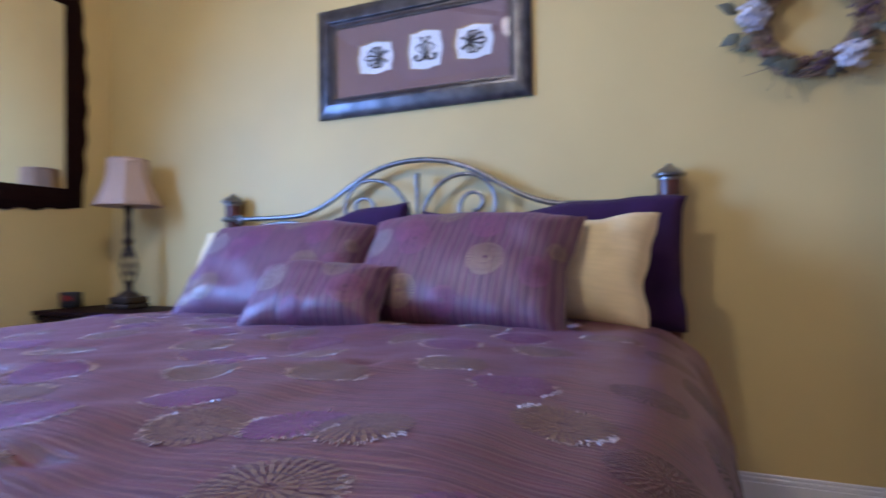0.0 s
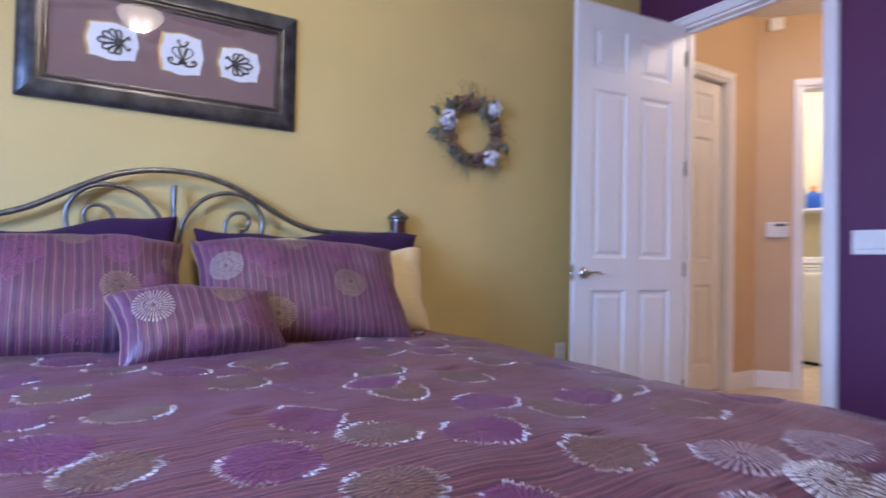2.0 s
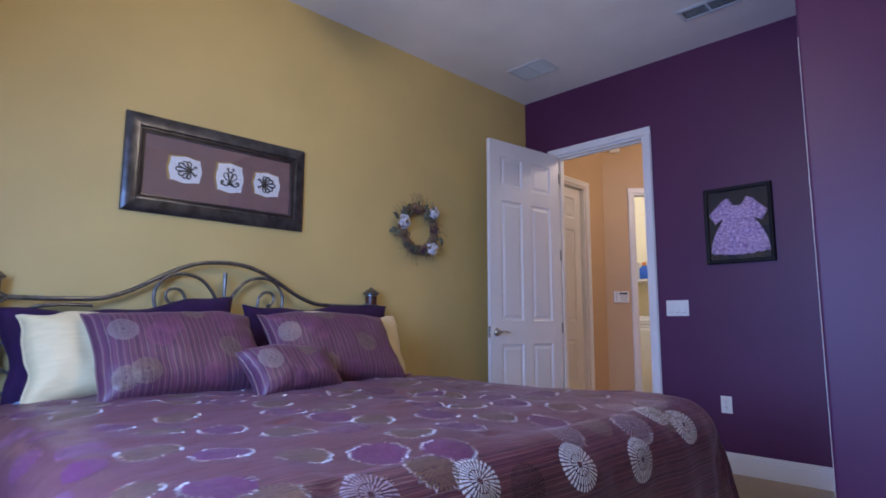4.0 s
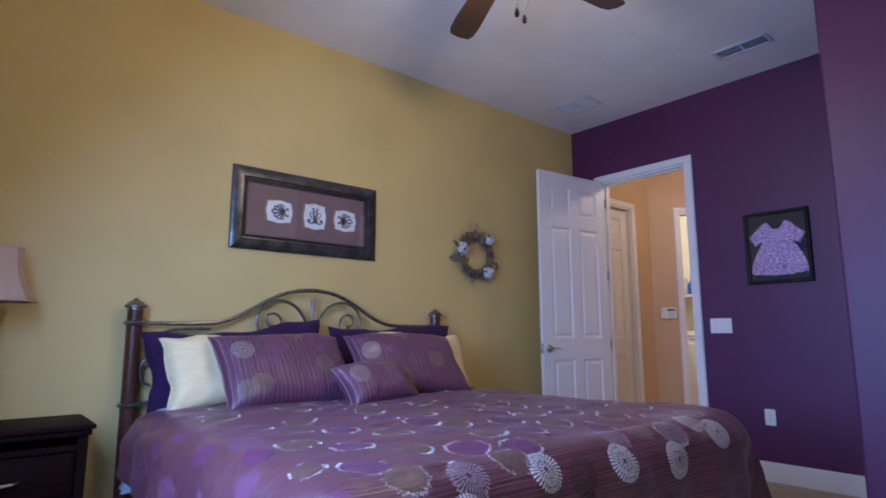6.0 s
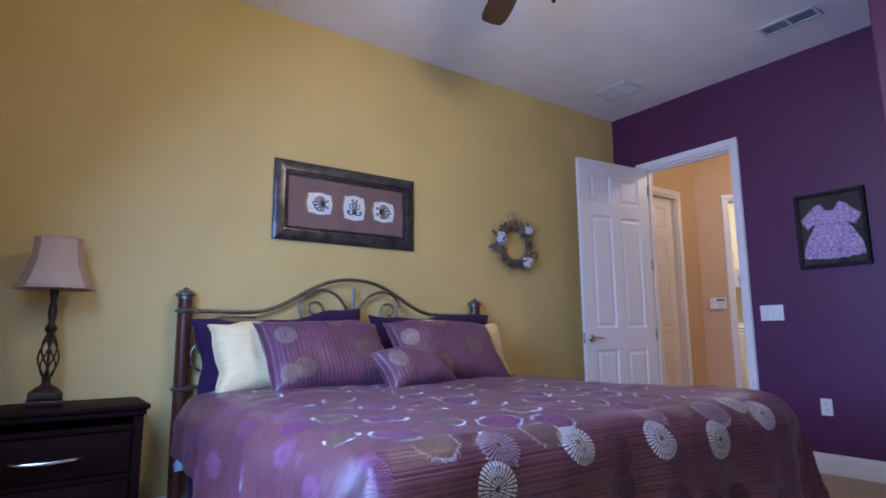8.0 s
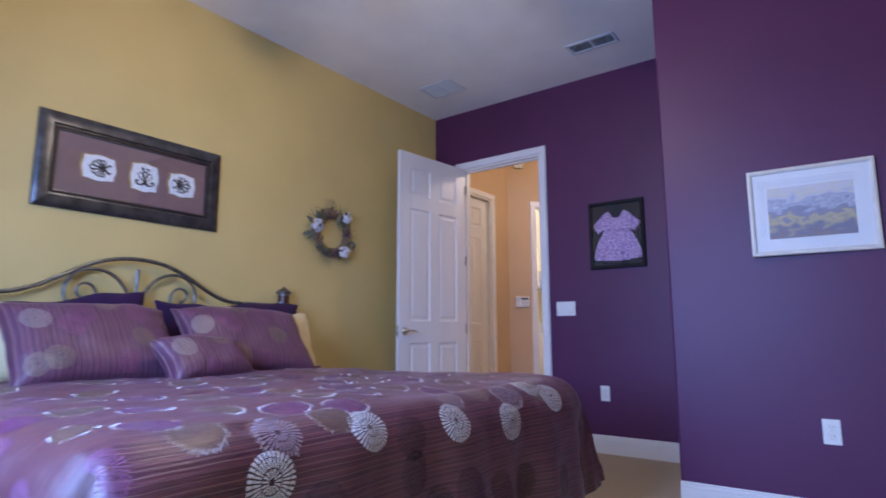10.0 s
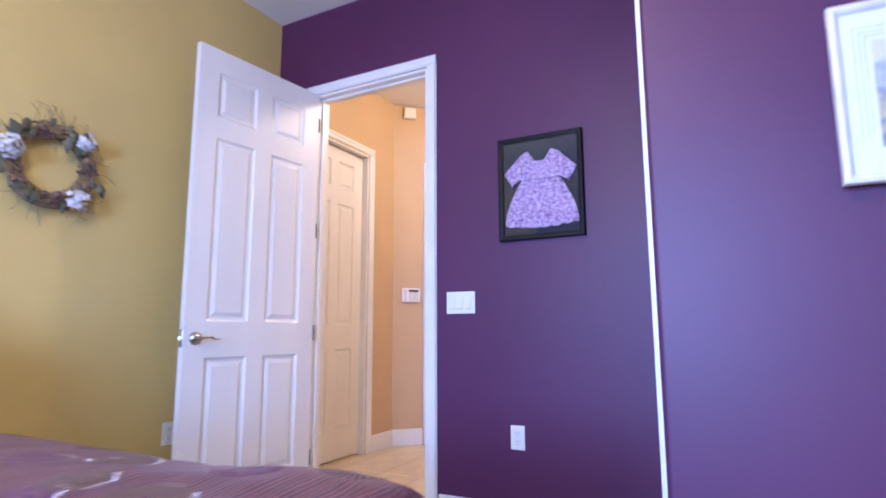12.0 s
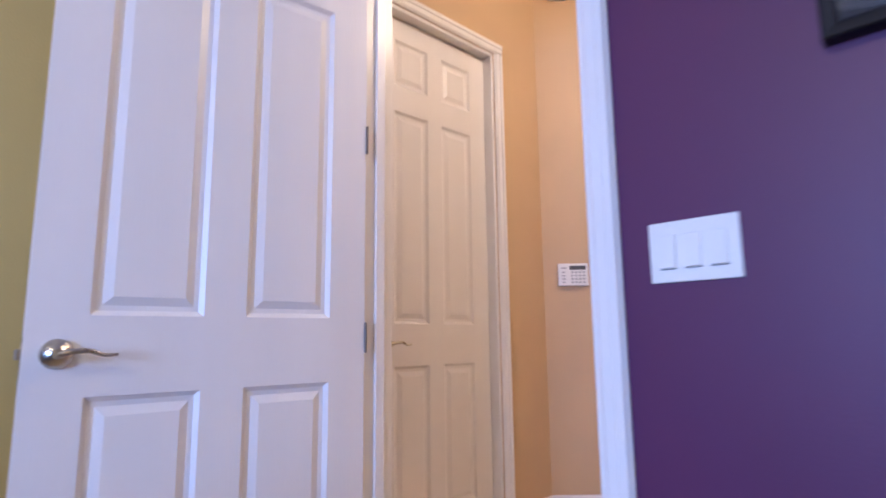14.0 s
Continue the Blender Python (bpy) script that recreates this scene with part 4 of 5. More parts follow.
# carved rope along the inner edge
for x0, z0, x1, z1 in ((-PW / 2 + 0.082, -PH / 2 + 0.082, PW / 2 - 0.082, -PH / 2 + 0.082), (-PW / 2 + 0.082, PH / 2 - 0.082, PW / 2 - 0.082, PH / 2 - 0.082), (-PW / 2 + 0.082, -PH / 2 + 0.082, -PW / 2 + 0.082, PH / 2 - 0.082), (PW / 2 - 0.082, -PH / 2 + 0.082, PW / 2 - 0.082, PH / 2 - 0.082)):
    bm = bmesh.new()
    n_ = int(math.hypot(x1 - x0, z1 - z0) / 0.011)
    for i in range(n_):
        t = (i + 0.5) / n_
        c = bmesh.new()
        bmesh.ops.create_icosphere(c, subdivisions=1, radius=1)
        merge(bm, c, Matrix.Translation((x0 + (x1 - x0) * t, -0.018, z0 + (z1 - z0) * t)) @ Matrix.Rotation(radians(40), 4, "Y") @ Matrix.Diagonal((0.0105, 0.006, 0.0042, 1)))
    tagged(part("carved_rope", bm, M_ROPE, pic, "carved rope moulding", True), kind="stuff")
part("backing", box(bmesh.new(), -PW / 2 + 0.09, -0.006, -PH / 2 + 0.09, PW / 2 - 0.09, -0.002, PH / 2 - 0.09), M_MATBOARD, pic, "mauve suede mat board")


def petal(bm, cx, cz, ang_, length, width, y=-0.012, r=0.0028):
    pts = []
    for i in range(15):
        t = i / 14
        u = math.sin(math.pi * t) * length
        w_ = math.sin(2 * math.pi * t) * width * (0.4 + 0.6 * math.sin(math.pi * t))
        pts.append((cx + u * math.cos(ang_) - w_ * math.sin(ang_), y, cz + u * math.sin(ang_) + w_ * math.cos(ang_)))
    tube(bm, pts, r, 6)


for k, (cx, w_, h_) in enumerate(((-0.206, 0.155, 0.125), (0.041, 0.140, 0.150), (0.268, 0.148, 0.125))):
    pts = scalloped(w_, h_, 0.008)
    # gilt bevel, shifted left so its wider edge also paints the opening's shadow
    part("gilt_bevel", plate(bmesh.new(), [(cx + x * 1.06 - 0.007, z * 1.05 + 0.002) for x, z in pts], -0.0075, -0.006), M_GILT, pic, "gilt bevelled mat opening, wider left for its shadow")
    part("paper", plate(bmesh.new(), [(cx + x, z) for x, z in pts], -0.009, -0.0076), M_PAPER, pic, "white paper ground")
    bm = bmesh.new()
    if k == 1:
        for a_ in (60, 90, 120):
            petal(bm, cx, -0.030, radians(a_), 0.062, 0.018)
        for s in (-1, 1):
            tube(bm, spline([(cx, -0.012, -0.036), (cx + s * 0.022, -0.012, -0.046), (cx + s * 0.046, -0.012, -0.040), (cx + s * 0.052, -0.012, -0.026), (cx + s * 0.040, -0.012, -0.022), (cx + s * 0.038, -0.012, -0.032)], 5), 0.0042, 7)
            tube(bm, spline([(cx, -0.012, 0.030), (cx + s * 0.014, -0.012, 0.042), (cx + s * 0.020, -0.012, 0.054), (cx + s * 0.008, -0.012, 0.052)], 5), 0.0034, 7)
        tube(bm, [(cx - 0.016, -0.012, -0.034), (cx + 0.016, -0.012, -0.034)], 0.006, 8)
    else:
        s = -1 if k == 0 else 1
        for i in range(7):
            a_ = radians((-75 + 25 * i) if s > 0 else (180 - (-75 + 25 * i)))
            petal(bm, cx - s * 0.026, 0.0, a_, 0.078 - 0.010 * abs(i - 3), 0.0125, r=0.0036)
        for u in (-1, 1):
            tube(bm, spline([(cx - s * 0.026, -0.012, 0), (cx - s * 0.042, -0.012, u * 0.016), (cx - s * 0.052, -0.012, u * 0.026), (cx - s * 0.058, -0.012, u * 0.016)], 5), 0.0042, 7)
        tube(bm, [(cx - s * 0.026, -0.012, -0.012), (cx - s * 0.026, -0.012, 0.012)], 0.007, 8)
    part("ornament", bm, M_BRONZE, pic, "cast metal palmette ornament" if k != 1 else "cast metal urn ornament", True)
g = part("glass", box(bmesh.new(), -PW / 2 + 0.09, -0.0185, -PH / 2 + 0.09, PW / 2 - 0.09, -0.0170, PH / 2 - 0.09), M_GLASS, pic, "clear picture glass")
g.visible_shadow = False

# ---- dress in a shadow box ----
dressbox = thing("shadow_box", pose(XE - 0.001, 0.573, 1.670, 0, 0, -90), "black shadow box frame with a child's crocheted lilac dress", "picture")
M_SLATE = mat("slate_backing_cloth", (0.020, 0.022, 0.030), 0.75, vary=0.15, scale=20, grain=0.0005, grain_scale=300)
M_BFRAME = mat("black_wood_frame", (0.006, 0.005, 0.007), 0.5, spec=0.2, vary=0.3, scale=15)
SW_, SHH = 0.437, 0.531
mitred_frame(dressbox, SW_, SHH, ((0, 0), (0, -0.030), (0.003, -0.033), (0.020, -0.033), (0.024, -0.030), (0.024, 0)), M_BFRAME)
part("backing", box(bmesh.new(), -SW_ / 2 + 0.02, -0.006, -SHH / 2 + 0.02, SW_ / 2 - 0.02, -0.002, SHH / 2 - 0.02), M_SLATE, dressbox, "dark slate backing cloth")


def yarn_mat(name):
    m = mat(name, (0.80, 0.60, 0.80), 0.85, dark=(0.22, 0.09, 0.27), scale=50, grain=0.003, grain_scale=170, stretch=(1.0, 1, 1.5), sheen=0.2)
    return m


M_YARN = yarn_mat("variegated_lilac_yarn")
bm = bmesh.new()
uvl = bm.loops.layers.uv.new("UVMap")


def dress_sheet(bm, corners, nu, nv, folds, depth, thick=0.010):
    """A slightly puffed cloth patch between four corners (x, z), with vertical folds."""
    (x00, z00), (x10, z10), (x11, z11), (x01, z01) = corners
    g = []
    for i in range(nu + 1):
        u = i / nu
        g.append([])
        for j in range(nv + 1):
            v = j / nv
            x = (x00 * (1 - u) + x10 * u) * (1 - v) + (x01 * (1 - u) + x11 * u) * v
            z = (z00 * (1 - u) + z10 * u) * (1 - v) + (z01 * (1 - u) + z11 * u) * v
            if folds:
                x *= 1 + 0.13 * math.sin(math.pi * v)
                z -= (1 - v) * 0.018 * math.sin(math.pi * u) - (1 - v) * 0.003 * math.cos(u * 40)
            y = -0.009 - thick * (max(0, (1 - (2 * u - 1) ** 6)) ** 0.5) * 0.8 - depth * (1 - v) * math.sin(u * folds * 2 * math.pi) - 0.0012 * math.sin(z * 420)
            g[-1].append(bm.verts.new((x, y, z)))
    for i in range(nu):
        for j in range(nv):
            bm.faces.new((g[i][j], g[i + 1][j], g[i + 1][j + 1], g[i][j + 1]))


dress_sheet(bm, ((-0.190, -0.192), (0.190, -0.192), (0.098, 0.045), (-0.098, 0.045)), 48, 24, 8, 0.0045)
dress_sheet(bm, ((-0.096, 0.035), (0.096, 0.035), (0.100, 0.132), (-0.100, 0.132)), 20, 8, 0, 0)
for s in (-1, 1):
    dress_sheet(bm, ((s * 0.022, 0.128), (s * 0.099, 0.120), (s * 0.106, 0.166), (s * 0.060, 0.186)), 8, 8, 0, 0, 0.011)
    dress_sheet(bm, ((s * 0.090, 0.046), (s * 0.148, 0.012), (s * 0.188, 0.080), (s * 0.098, 0.168)), 10, 10, 0, 0, 0.014)
bmesh.ops.recalc_face_normals(bm, faces=bm.faces[:])
dr = part("dress", bm, M_YARN, dressbox, "child's crocheted lilac dress with short sleeves", True)
sol = dr.modifiers.new("thick", "SOLIDIFY")
sol.thickness, sol.offset = 0.004, 1
g = part("glass", box(bmesh.new(), -SW_ / 2 + 0.022, -0.0295, -SHH / 2 + 0.022, SW_ / 2 - 0.022, -0.0285, SHH / 2 - 0.022), M_GLASS, dressbox, "clear picture glass")
g.visible_shadow = False


# ---- landscape print ----
def landscape_mat():
    m = bpy.data.materials.new("watercolour_landscape")
    m.use_nodes = True
    nt = m.node_tree
    n, link = nt.nodes, nt.links.new
    b = n["Principled BSDF"]
    b.inputs["Roughness"].default_value = 0.7
    tc = n.new("ShaderNodeTexCoord")
    mp = n.new("ShaderNodeMapping")
    mp.inputs["Scale"].default_value = (9, 9, 14)
    link(tc.outputs["Object"], mp.inputs[0])
    n1 = n.new("ShaderNodeTexNoise")
    n1.inputs["Scale"].default_value, n1.inputs["Detail"].default_value, n1.inputs["Distortion"].default_value = 2.0, 5, 0.1
    link(mp.outputs[0], n1.inputs["Vector"])
    sep = n.new("ShaderNodeSeparateXYZ")
    link(tc.outputs["Object"], sep.inputs[0])
    h = n.new("ShaderNodeMapRange")
    h.inputs["From Min"].default_value, h.inputs["From Max"].default_value = -0.135, 0.12
    link(sep.outputs[2], h.inputs[0])
    ad = n.new("ShaderNodeMath")
    ad.operation = "MULTIPLY_ADD"
    ad.inputs[1].default_value, ad.inputs[2].default_value = 0.95, -0.48
    link(n1.outputs[0], ad.inputs[0])
    su = n.new("ShaderNodeMath")
    link(h.outputs[0], su.inputs[0])
    link(ad.outputs[0], su.inputs[1])
    ramp = n.new("ShaderNodeValToRGB")
    els = ramp.color_ramp.elements
    els[0].position, els[0].color = 0.0, (0.30, 0.24, 0.26, 1)
    els[1].position, els[1].color = 1.0, (0.66, 0.62, 0.62, 1)
    for p, c in ((0.12, (0.22, 0.23, 0.32)), (0.22, (0.44, 0.38, 0.28)), (0.34, (0.56, 0.47, 0.29)), (0.42, (0.32, 0.30, 0.33)), (0.52, (0.29, 0.29, 0.39)), (0.60, (0.53, 0.54, 0.60)), (0.68, (0.37, 0.37, 0.46)), (0.78, (0.58, 0.58, 0.63)), (0.88, (0.68, 0.62, 0.50))):
        e = els.new(p)
        e.color = (*c, 1)
    link(su.outputs[0], ramp.inputs[0])
    link(ramp.outputs[0], b.inputs["Base Color"])
    return m


land = thing("framed_landscape", pose(XN - 0.0155, -0.781, 1.4955, 0, 0, -86.8), "pale-framed watercolour landscape with white mat on the purple wall", "picture")
M_PALE = mat("pale_silver_frame", (0.72, 0.68, 0.62), 0.35, vary=0.08, scale=20, spec=0.6)
LW, LHT = 0.530, 0.437
mitred_frame(land, LW, LHT, ((0, 0), (0, -0.016), (0.003, -0.020), (0.012, -0.022), (0.019, -0.018), (0.022, -0.014), (0.022, 0)), M_PALE)
part("mat_board", box(bmesh.new(), -LW / 2 + 0.02, -0.007, -LHT / 2 + 0.02, LW / 2 - 0.02, -0.002, LHT / 2 - 0.02), M_PAPER, land, "white mat board")
part("print", box(bmesh.new(), -0.182, -0.0082, -0.136, 0.176, -0.0072, 0.122), landscape_mat(), land, "blue and ochre watercolour landscape")
M_LINE = mat("grey_mat_line", (0.42, 0.42, 0.46), 0.8)
for k, d in enumerate((0.012, 0.022, 0.034)):
    part("mat_line", box(bmesh.new(), -0.182 - d, -0.0076, 0.122 + d, 0.165 - 0.01 * k + d, -0.0071, 0.1235 + d), M_LINE, land)
    part("mat_line", box(bmesh.new(), -0.182 - d - 0.0015, -0.0076, -0.10 - 0.012 * k, -0.182 - d, -0.0071, 0.1235 + d), M_LINE, land)
g = part("glass", box(bmesh.new(), -LW / 2 + 0.021, -0.0125, -LHT / 2 + 0.021, LW / 2 - 0.021, -0.0115, LHT / 2 - 0.021), M_GLASS, land, "clear picture glass")
g.visible_shadow = False

# ---- wreath ----
wreath = thing("wreath", pose(0.608, YN - 0.03, 1.678) @ Matrix.Scale(1.2, 4), "dried grapevine wreath with white hydrangeas and grey-green leaves", "wreath")
M_TWIG = mat("grapevine_twig", (0.25, 0.165, 0.095), 0.85, vary=0.5, scale=40, grain=0.001, grain_scale=200)
M_LEAF = mat("dried_sage_leaf", (0.135, 0.135, 0.085), 0.75, vary=0.35, scale=25, grain=0.0005, grain_scale=150, each=0.3)
M_MAUVE = mat("dried_mauve_leaf", (0.20, 0.115, 0.085), 0.8, vary=0.4, scale=30, each=0.3)
M_PETAL = mat("white_silk_petal", (0.70, 0.68, 0.72), 0.8, vary=0.12, scale=60)
rw = random.Random(11)
for k in range(30):
    r0, ph, tw = rw.uniform(0.112, 0.152), rw.uniform(0, 6.28), rw.randint(3, 8)
    a0, span = rw.uniform(0, 6.28), rw.uniform(3.5, 6.6)
    pts = []
    for i in range(46):
        t = a0 + span * i / 45
        r = r0 + 0.014 * math.sin(t * tw + ph) + 0.006 * noise.noise((t * 3, k, 0))
        pts.append((r * math.cos(t), 0.010 * math.cos(t * tw + ph) - 0.004, r * math.sin(t)))
    rr = rw.uniform(0.0018, 0.0045)
    part("vine", tube(bmesh.new(), pts, rr, 5), M_TWIG, wreath)
for k in range(34):
    t = rw.uniform(0, 6.28) if k > 4 else radians((75, 95, 110, 60, 130)[k])
    ln = rw.uniform(0.05, 0.10)
    a_ = t + rw.uniform(-0.9, 0.9)
    p = Vector((0.145 * math.cos(t), -0.005, 0.145 * math.sin(t)))
    q = p + Vector((math.cos(a_), rw.uniform(-0.3, 0), math.sin(a_))) * ln
    mid = (p + q) / 2 + Vector((rw.uniform(-0.03, 0.03), -0.01, rw.uniform(-0.03, 0.03)))
    part("loose_twig", tube(bmesh.new(), spline([p, mid, q], 5), 0.0011, 4), M_TWIG, wreath)


def leaf_mesh(length, width, bend):
    bm = bmesh.new()
    rows = []
    for i in range(9):
        t = i / 8
        w_ = width * math.sin(math.pi * t ** 0.8) * (1 - 0.2 * t)
        y = -bend * math.sin(math.pi * t * 0.8)
        rows.append([bm.verts.new((s * w_, y - 0.006 * (1 - abs(s)), length * t)) for s in (-1, 0, 1)])
    for p, q in zip(rows, rows[1:]):
        for k in range(2):
            bm.faces.new((p[k], p[k + 1], q[k + 1], q[k]))
    return bm


LEAVES = [finish("leaf", leaf_mesh(0.062, 0.019, 0.014), M_LEAF, "all"), finish("leaf", leaf_mesh(0.034, 0.011, 0.009), M_LEAF, "all"), finish("leaf", leaf_mesh(0.030, 0.010, 0.010), M_MAUVE, "all")]
spots = [(168, 0.19, 0, 150), (185, 0.175, 0, 200), (200, 0.165, 1, 215), (150, 0.14, 0, 120), (140, 0.15, 0, 60), (-12, 0.165, 0, -60), (-20, 0.16, 1, -30), (40, 0.155, 1, 20), (55, 0.13, 0, -70), (70, 0.12, 0, -90), (-75, 0.15, 1, -90), (-110, 0.14, 0, 170), (-125, 0.12, 0, 190)]
for k in range(60):
    if k < len(spots):
        d, r, kind_, turn = spots[k]
    else:
        d, r, kind_ = rw.uniform(0, 360), rw.uniform(0.112, 0.150), rw.choice((0, 1, 1, 2, 2, 2))
        turn = d + rw.uniform(-130, 130)
    lf = new("leaf", LEAVES[kind_])
    lf.parent = wreath
    lf.matrix_basis = pose(r * math.cos(radians(d)), rw.uniform(-0.035, -0.006), r * math.sin(radians(d)), rw.uniform(-35, 10), 90 - turn, rw.uniform(-25, 25))
bm = bmesh.new()
for k in range(4):
    w_ = bmesh.new()
    q = [w_.verts.new(c) for c in ((0, 0, 0), (0.0062, -0.002, 0.007), (0, -0.004, 0.0135), (-0.0062, -0.002, 0.007))]
    w_.faces.new(q)
    merge(bm, w_, Matrix.Rotation(radians(90 * k + 10), 4, "Y"))
FLORET = finish("floret", bm, M_PETAL)
for cx, cz, rad, cnt in ((-0.150, 0.026, 0.040, 46), (0.100, 0.112, 0.034, 34), (0.088, -0.120, 0.038, 40)):
    head = part("hydrangea", bmesh.ops.create_icosphere(b_ := bmesh.new(), subdivisions=1, radius=rad * 0.55, matrix=pose(cx, -0.028, cz)) and b_, M_PETAL, wreath, "white silk hydrangea head")
    for k in range(cnt):
        v = Vector((rw.gauss(0, 1), -abs(rw.gauss(0, 0.9)) - 0.1, rw.gauss(0, 1))).normalized()
        f = new("floret", FLORET)
        f.parent = head
        p = Vector((cx, -0.028, cz)) + v * rad * rw.uniform(0.72, 1.05)
        f.matrix_basis = Matrix.Translation(p) @ Vector((0, -1, 0)).rotation_difference(v).to_matrix().to_4x4() @ pose(0, 0, 0, rw.uniform(-25, 25), rw.uniform(0, 90), rw.uniform(-25, 25))
M_BERRY = mat("mauve_berry", (0.10, 0.045, 0.075), 0.6, vary=0.4, scale=90)
bm = bmesh.new()
for cx, cz, cnt in ((-0.045, 0.105, 22), (0.02, -0.135, 30), (-0.05, -0.12, 16), (0.12, 0.0, 14)):
    for k in range(cnt):
        c = bmesh.new()
        bmesh.ops.create_icosphere(c, subdivisions=1, radius=rw.uniform(0.0035, 0.006))
        merge(bm, c, pose(cx + rw.gauss(0, 0.02), -0.02 + rw.uniform(-0.014, 0.008), cz + rw.gauss(0, 0.012)))
tagged(part("berries", bm, M_BERRY, wreath, "small dried mauve berries", True), kind="stuff")

# ---- nightstand, lamp, clock, mirror ----
NX0, NX1, NY0, NY1, NZ = -2.815, -2.05, 1.94, 2.355, 0.655
ns = thing("nightstand", pose((NX0 + NX1) / 2, (NY0 + NY1) / 2, 0), "dark cherry wood nightstand with two drawers", "nightstand")
w2, d2 = (NX1 - NX0) / 2, (NY1 - NY0) / 2
bm = bmesh.new()
box(bm, -w2, -d2, NZ - 0.024, w2, d2, NZ, 0.007, 3)
box(bm, -w2 + 0.012, -d2 + 0.012, NZ - 0.050, w2 - 0.012, d2, NZ - 0.0245, 0.008, 3)
part("top", bm, M_WOOD, ns, "moulded wooden top", True)
for s in (-1, 1):
    part("side_panel", box(bmesh.new(), s * (w2 - 0.042) - 0.020, -d2 + 0.028, 0.10, s * (w2 - 0.042) + 0.020, d2 - 0.01, NZ - 0.0505, 0.004), M_WOOD, ns)
part("back_panel", box(bmesh.new(), -w2 + 0.06, d2 - 0.02, 0.10, w2 - 0.06, d2 - 0.01, NZ - 0.051), M_WOOD, ns)
part("bottom_panel", box(bmesh.new(), -w2 + 0.06, -d2 + 0.06, 0.10, w2 - 0.06, d2 - 0.02, 0.118), M_WOOD, ns)
for z in (NZ - 0.10, 0.345, 0.13):
    part("front_rail", box(bmesh.new(), -w2 + 0.062, -d2 + 0.034, z - 0.012, w2 - 0.062, -d2 + 0.06, z + 0.012, 0.002), M_WOOD, ns)
for z0, z1 in ((0.362, NZ - 0.117), (0.147, 0.330)):
    bm = bmesh.new()
    box(bm, -w2 + 0.068, -d2 + 0.026, z0, w2 - 0.068, -d2 + 0.050, z1, 0.004, 2)
    box(bm, -w2 + 0.082, -d2 + 0.021, z0 + 0.014, w2 - 0.082, -d2 + 0.027, z1 - 0.014, 0.003, 2)
    dw = part("drawer", bm, M_WOOD, ns, "cherry drawer front", True)
    zc = (z0 + z1) / 2
    pts = spline([(-0.125, -d2 + 0.020, zc - 0.002), (-0.105, -d2 - 0.002, zc - 0.004), (-0.05, -d2 - 0.010, zc - 0.006), (0.0, -d2 - 0.012, zc - 0.007), (0.05, -d2 - 0.010, zc - 0.006), (0.105, -d2 - 0.002, zc - 0.004), (0.125, -d2 + 0.020, zc - 0.002)], 5)
    part("handle", tube(bmesh.new(), pts, 0.006, 8, [0.004 + 0.004 * math.sin(math.pi * i / (len(pts) - 1)) for i in range(len(pts))]), M_NICKEL, dw, "bowed satin nickel handle", True)
for sx in (-1, 1):
    for y in (-d2 + 0.05, d2 - 0.035):
        part("leg", lathe(bmesh.new(), [(0.014, 0), (0.020, 0.02), (0.026, 0.10), (0.0, 0.101)], 12, pose(sx * (w2 - 0.045), y, 0)), M_WOOD, ns, "", True)

lx, ly = -2.452, 2.20
table_lamp = thing("table_lamp", pose(lx, ly, NZ), "bronzed cage table lamp with a pinkish beige bell shade", "lamp")
bm = bmesh.new()
box(bm, -0.072, -0.072, 0, 0.072, 0.072, 0.024, 0.005, 2)
box(bm, -0.066, -0.066, 0.024, 0.066, 0.066, 0.060, 0.008, 3)
lathe(bm, [(0.058, 0.058), (0.052, 0.070), (0.036, 0.082), (0.020, 0.092), (0.017, 0.105), (0.020, 0.118), (0.013, 0.126), (0.0, 0.127)], 20)
part("base", bm, M_IRON, table_lamp, "square bronzed base", True)
for k in range(6):
    pts = []
    for i in range(19):
        t = i / 18
        r = 0.010 + 0.030 * math.sin(math.pi * t ** 0.85) ** 0.9
        a_ = k * math.pi / 3 + 2.3 * t
        pts.append((r * math.cos(a_), r * math.sin(a_), 0.120 + 0.205 * t))
    part("cage_bar", tube(bmesh.new(), pts, 0.0042, 6), M_IRON, table_lamp, "", True)
part("stem", lathe(bmesh.new(), [(0.006, 0.12), (0.006, 0.32), (0.016, 0.325), (0.024, 0.336), (0.026, 0.350), (0.018, 0.362), (0.013, 0.372), (0.017, 0.40), (0.019, 0.43), (0.012, 0.47), (0.015, 0.49), (0.018, 0.50), (0.018, 0.53), (0.0, 0.532)], 18), M_IRON, table_lamp, "turned bronzed stem", True)
M_SHADE = mat("pinkish_beige_shade_fabric", (0.47, 0.33, 0.23), 0.85, vary=0.06, scale=10, grain=0.0006, grain_scale=300, stretch=(1, 1, 0.3))
bm = bmesh.new()
rings = []
for i in range(9):
    t = i / 8
    r = 0.166 - 0.068 * t - 0.020 * math.sin(math.pi * t)
    rings.append([])
    for s in range(48):
        a_ = 2 * math.pi * s / 48
        flat_ = math.cos(math.pi / 8) / math.cos((a_ % (math.pi / 4)) - math.pi / 8)
        rings[-1].append(bm.verts.new((r * flat_ * math.cos(a_), r * flat_ * math.sin(a_), 0.528 + 0.242 * t)))
for p, q in zip(rings, rings[1:]):
    for s in range(48):
        bm.faces.new((p[s], p[(s + 1) % 48], q[(s + 1) % 48], q[s]))
shade = part("shade", bm, M_SHADE, table_lamp, "bell-shaped pinkish beige fabric shade", True)
sol = shade.modifiers.new("thick", "SOLIDIFY")
sol.thickness = 0.002
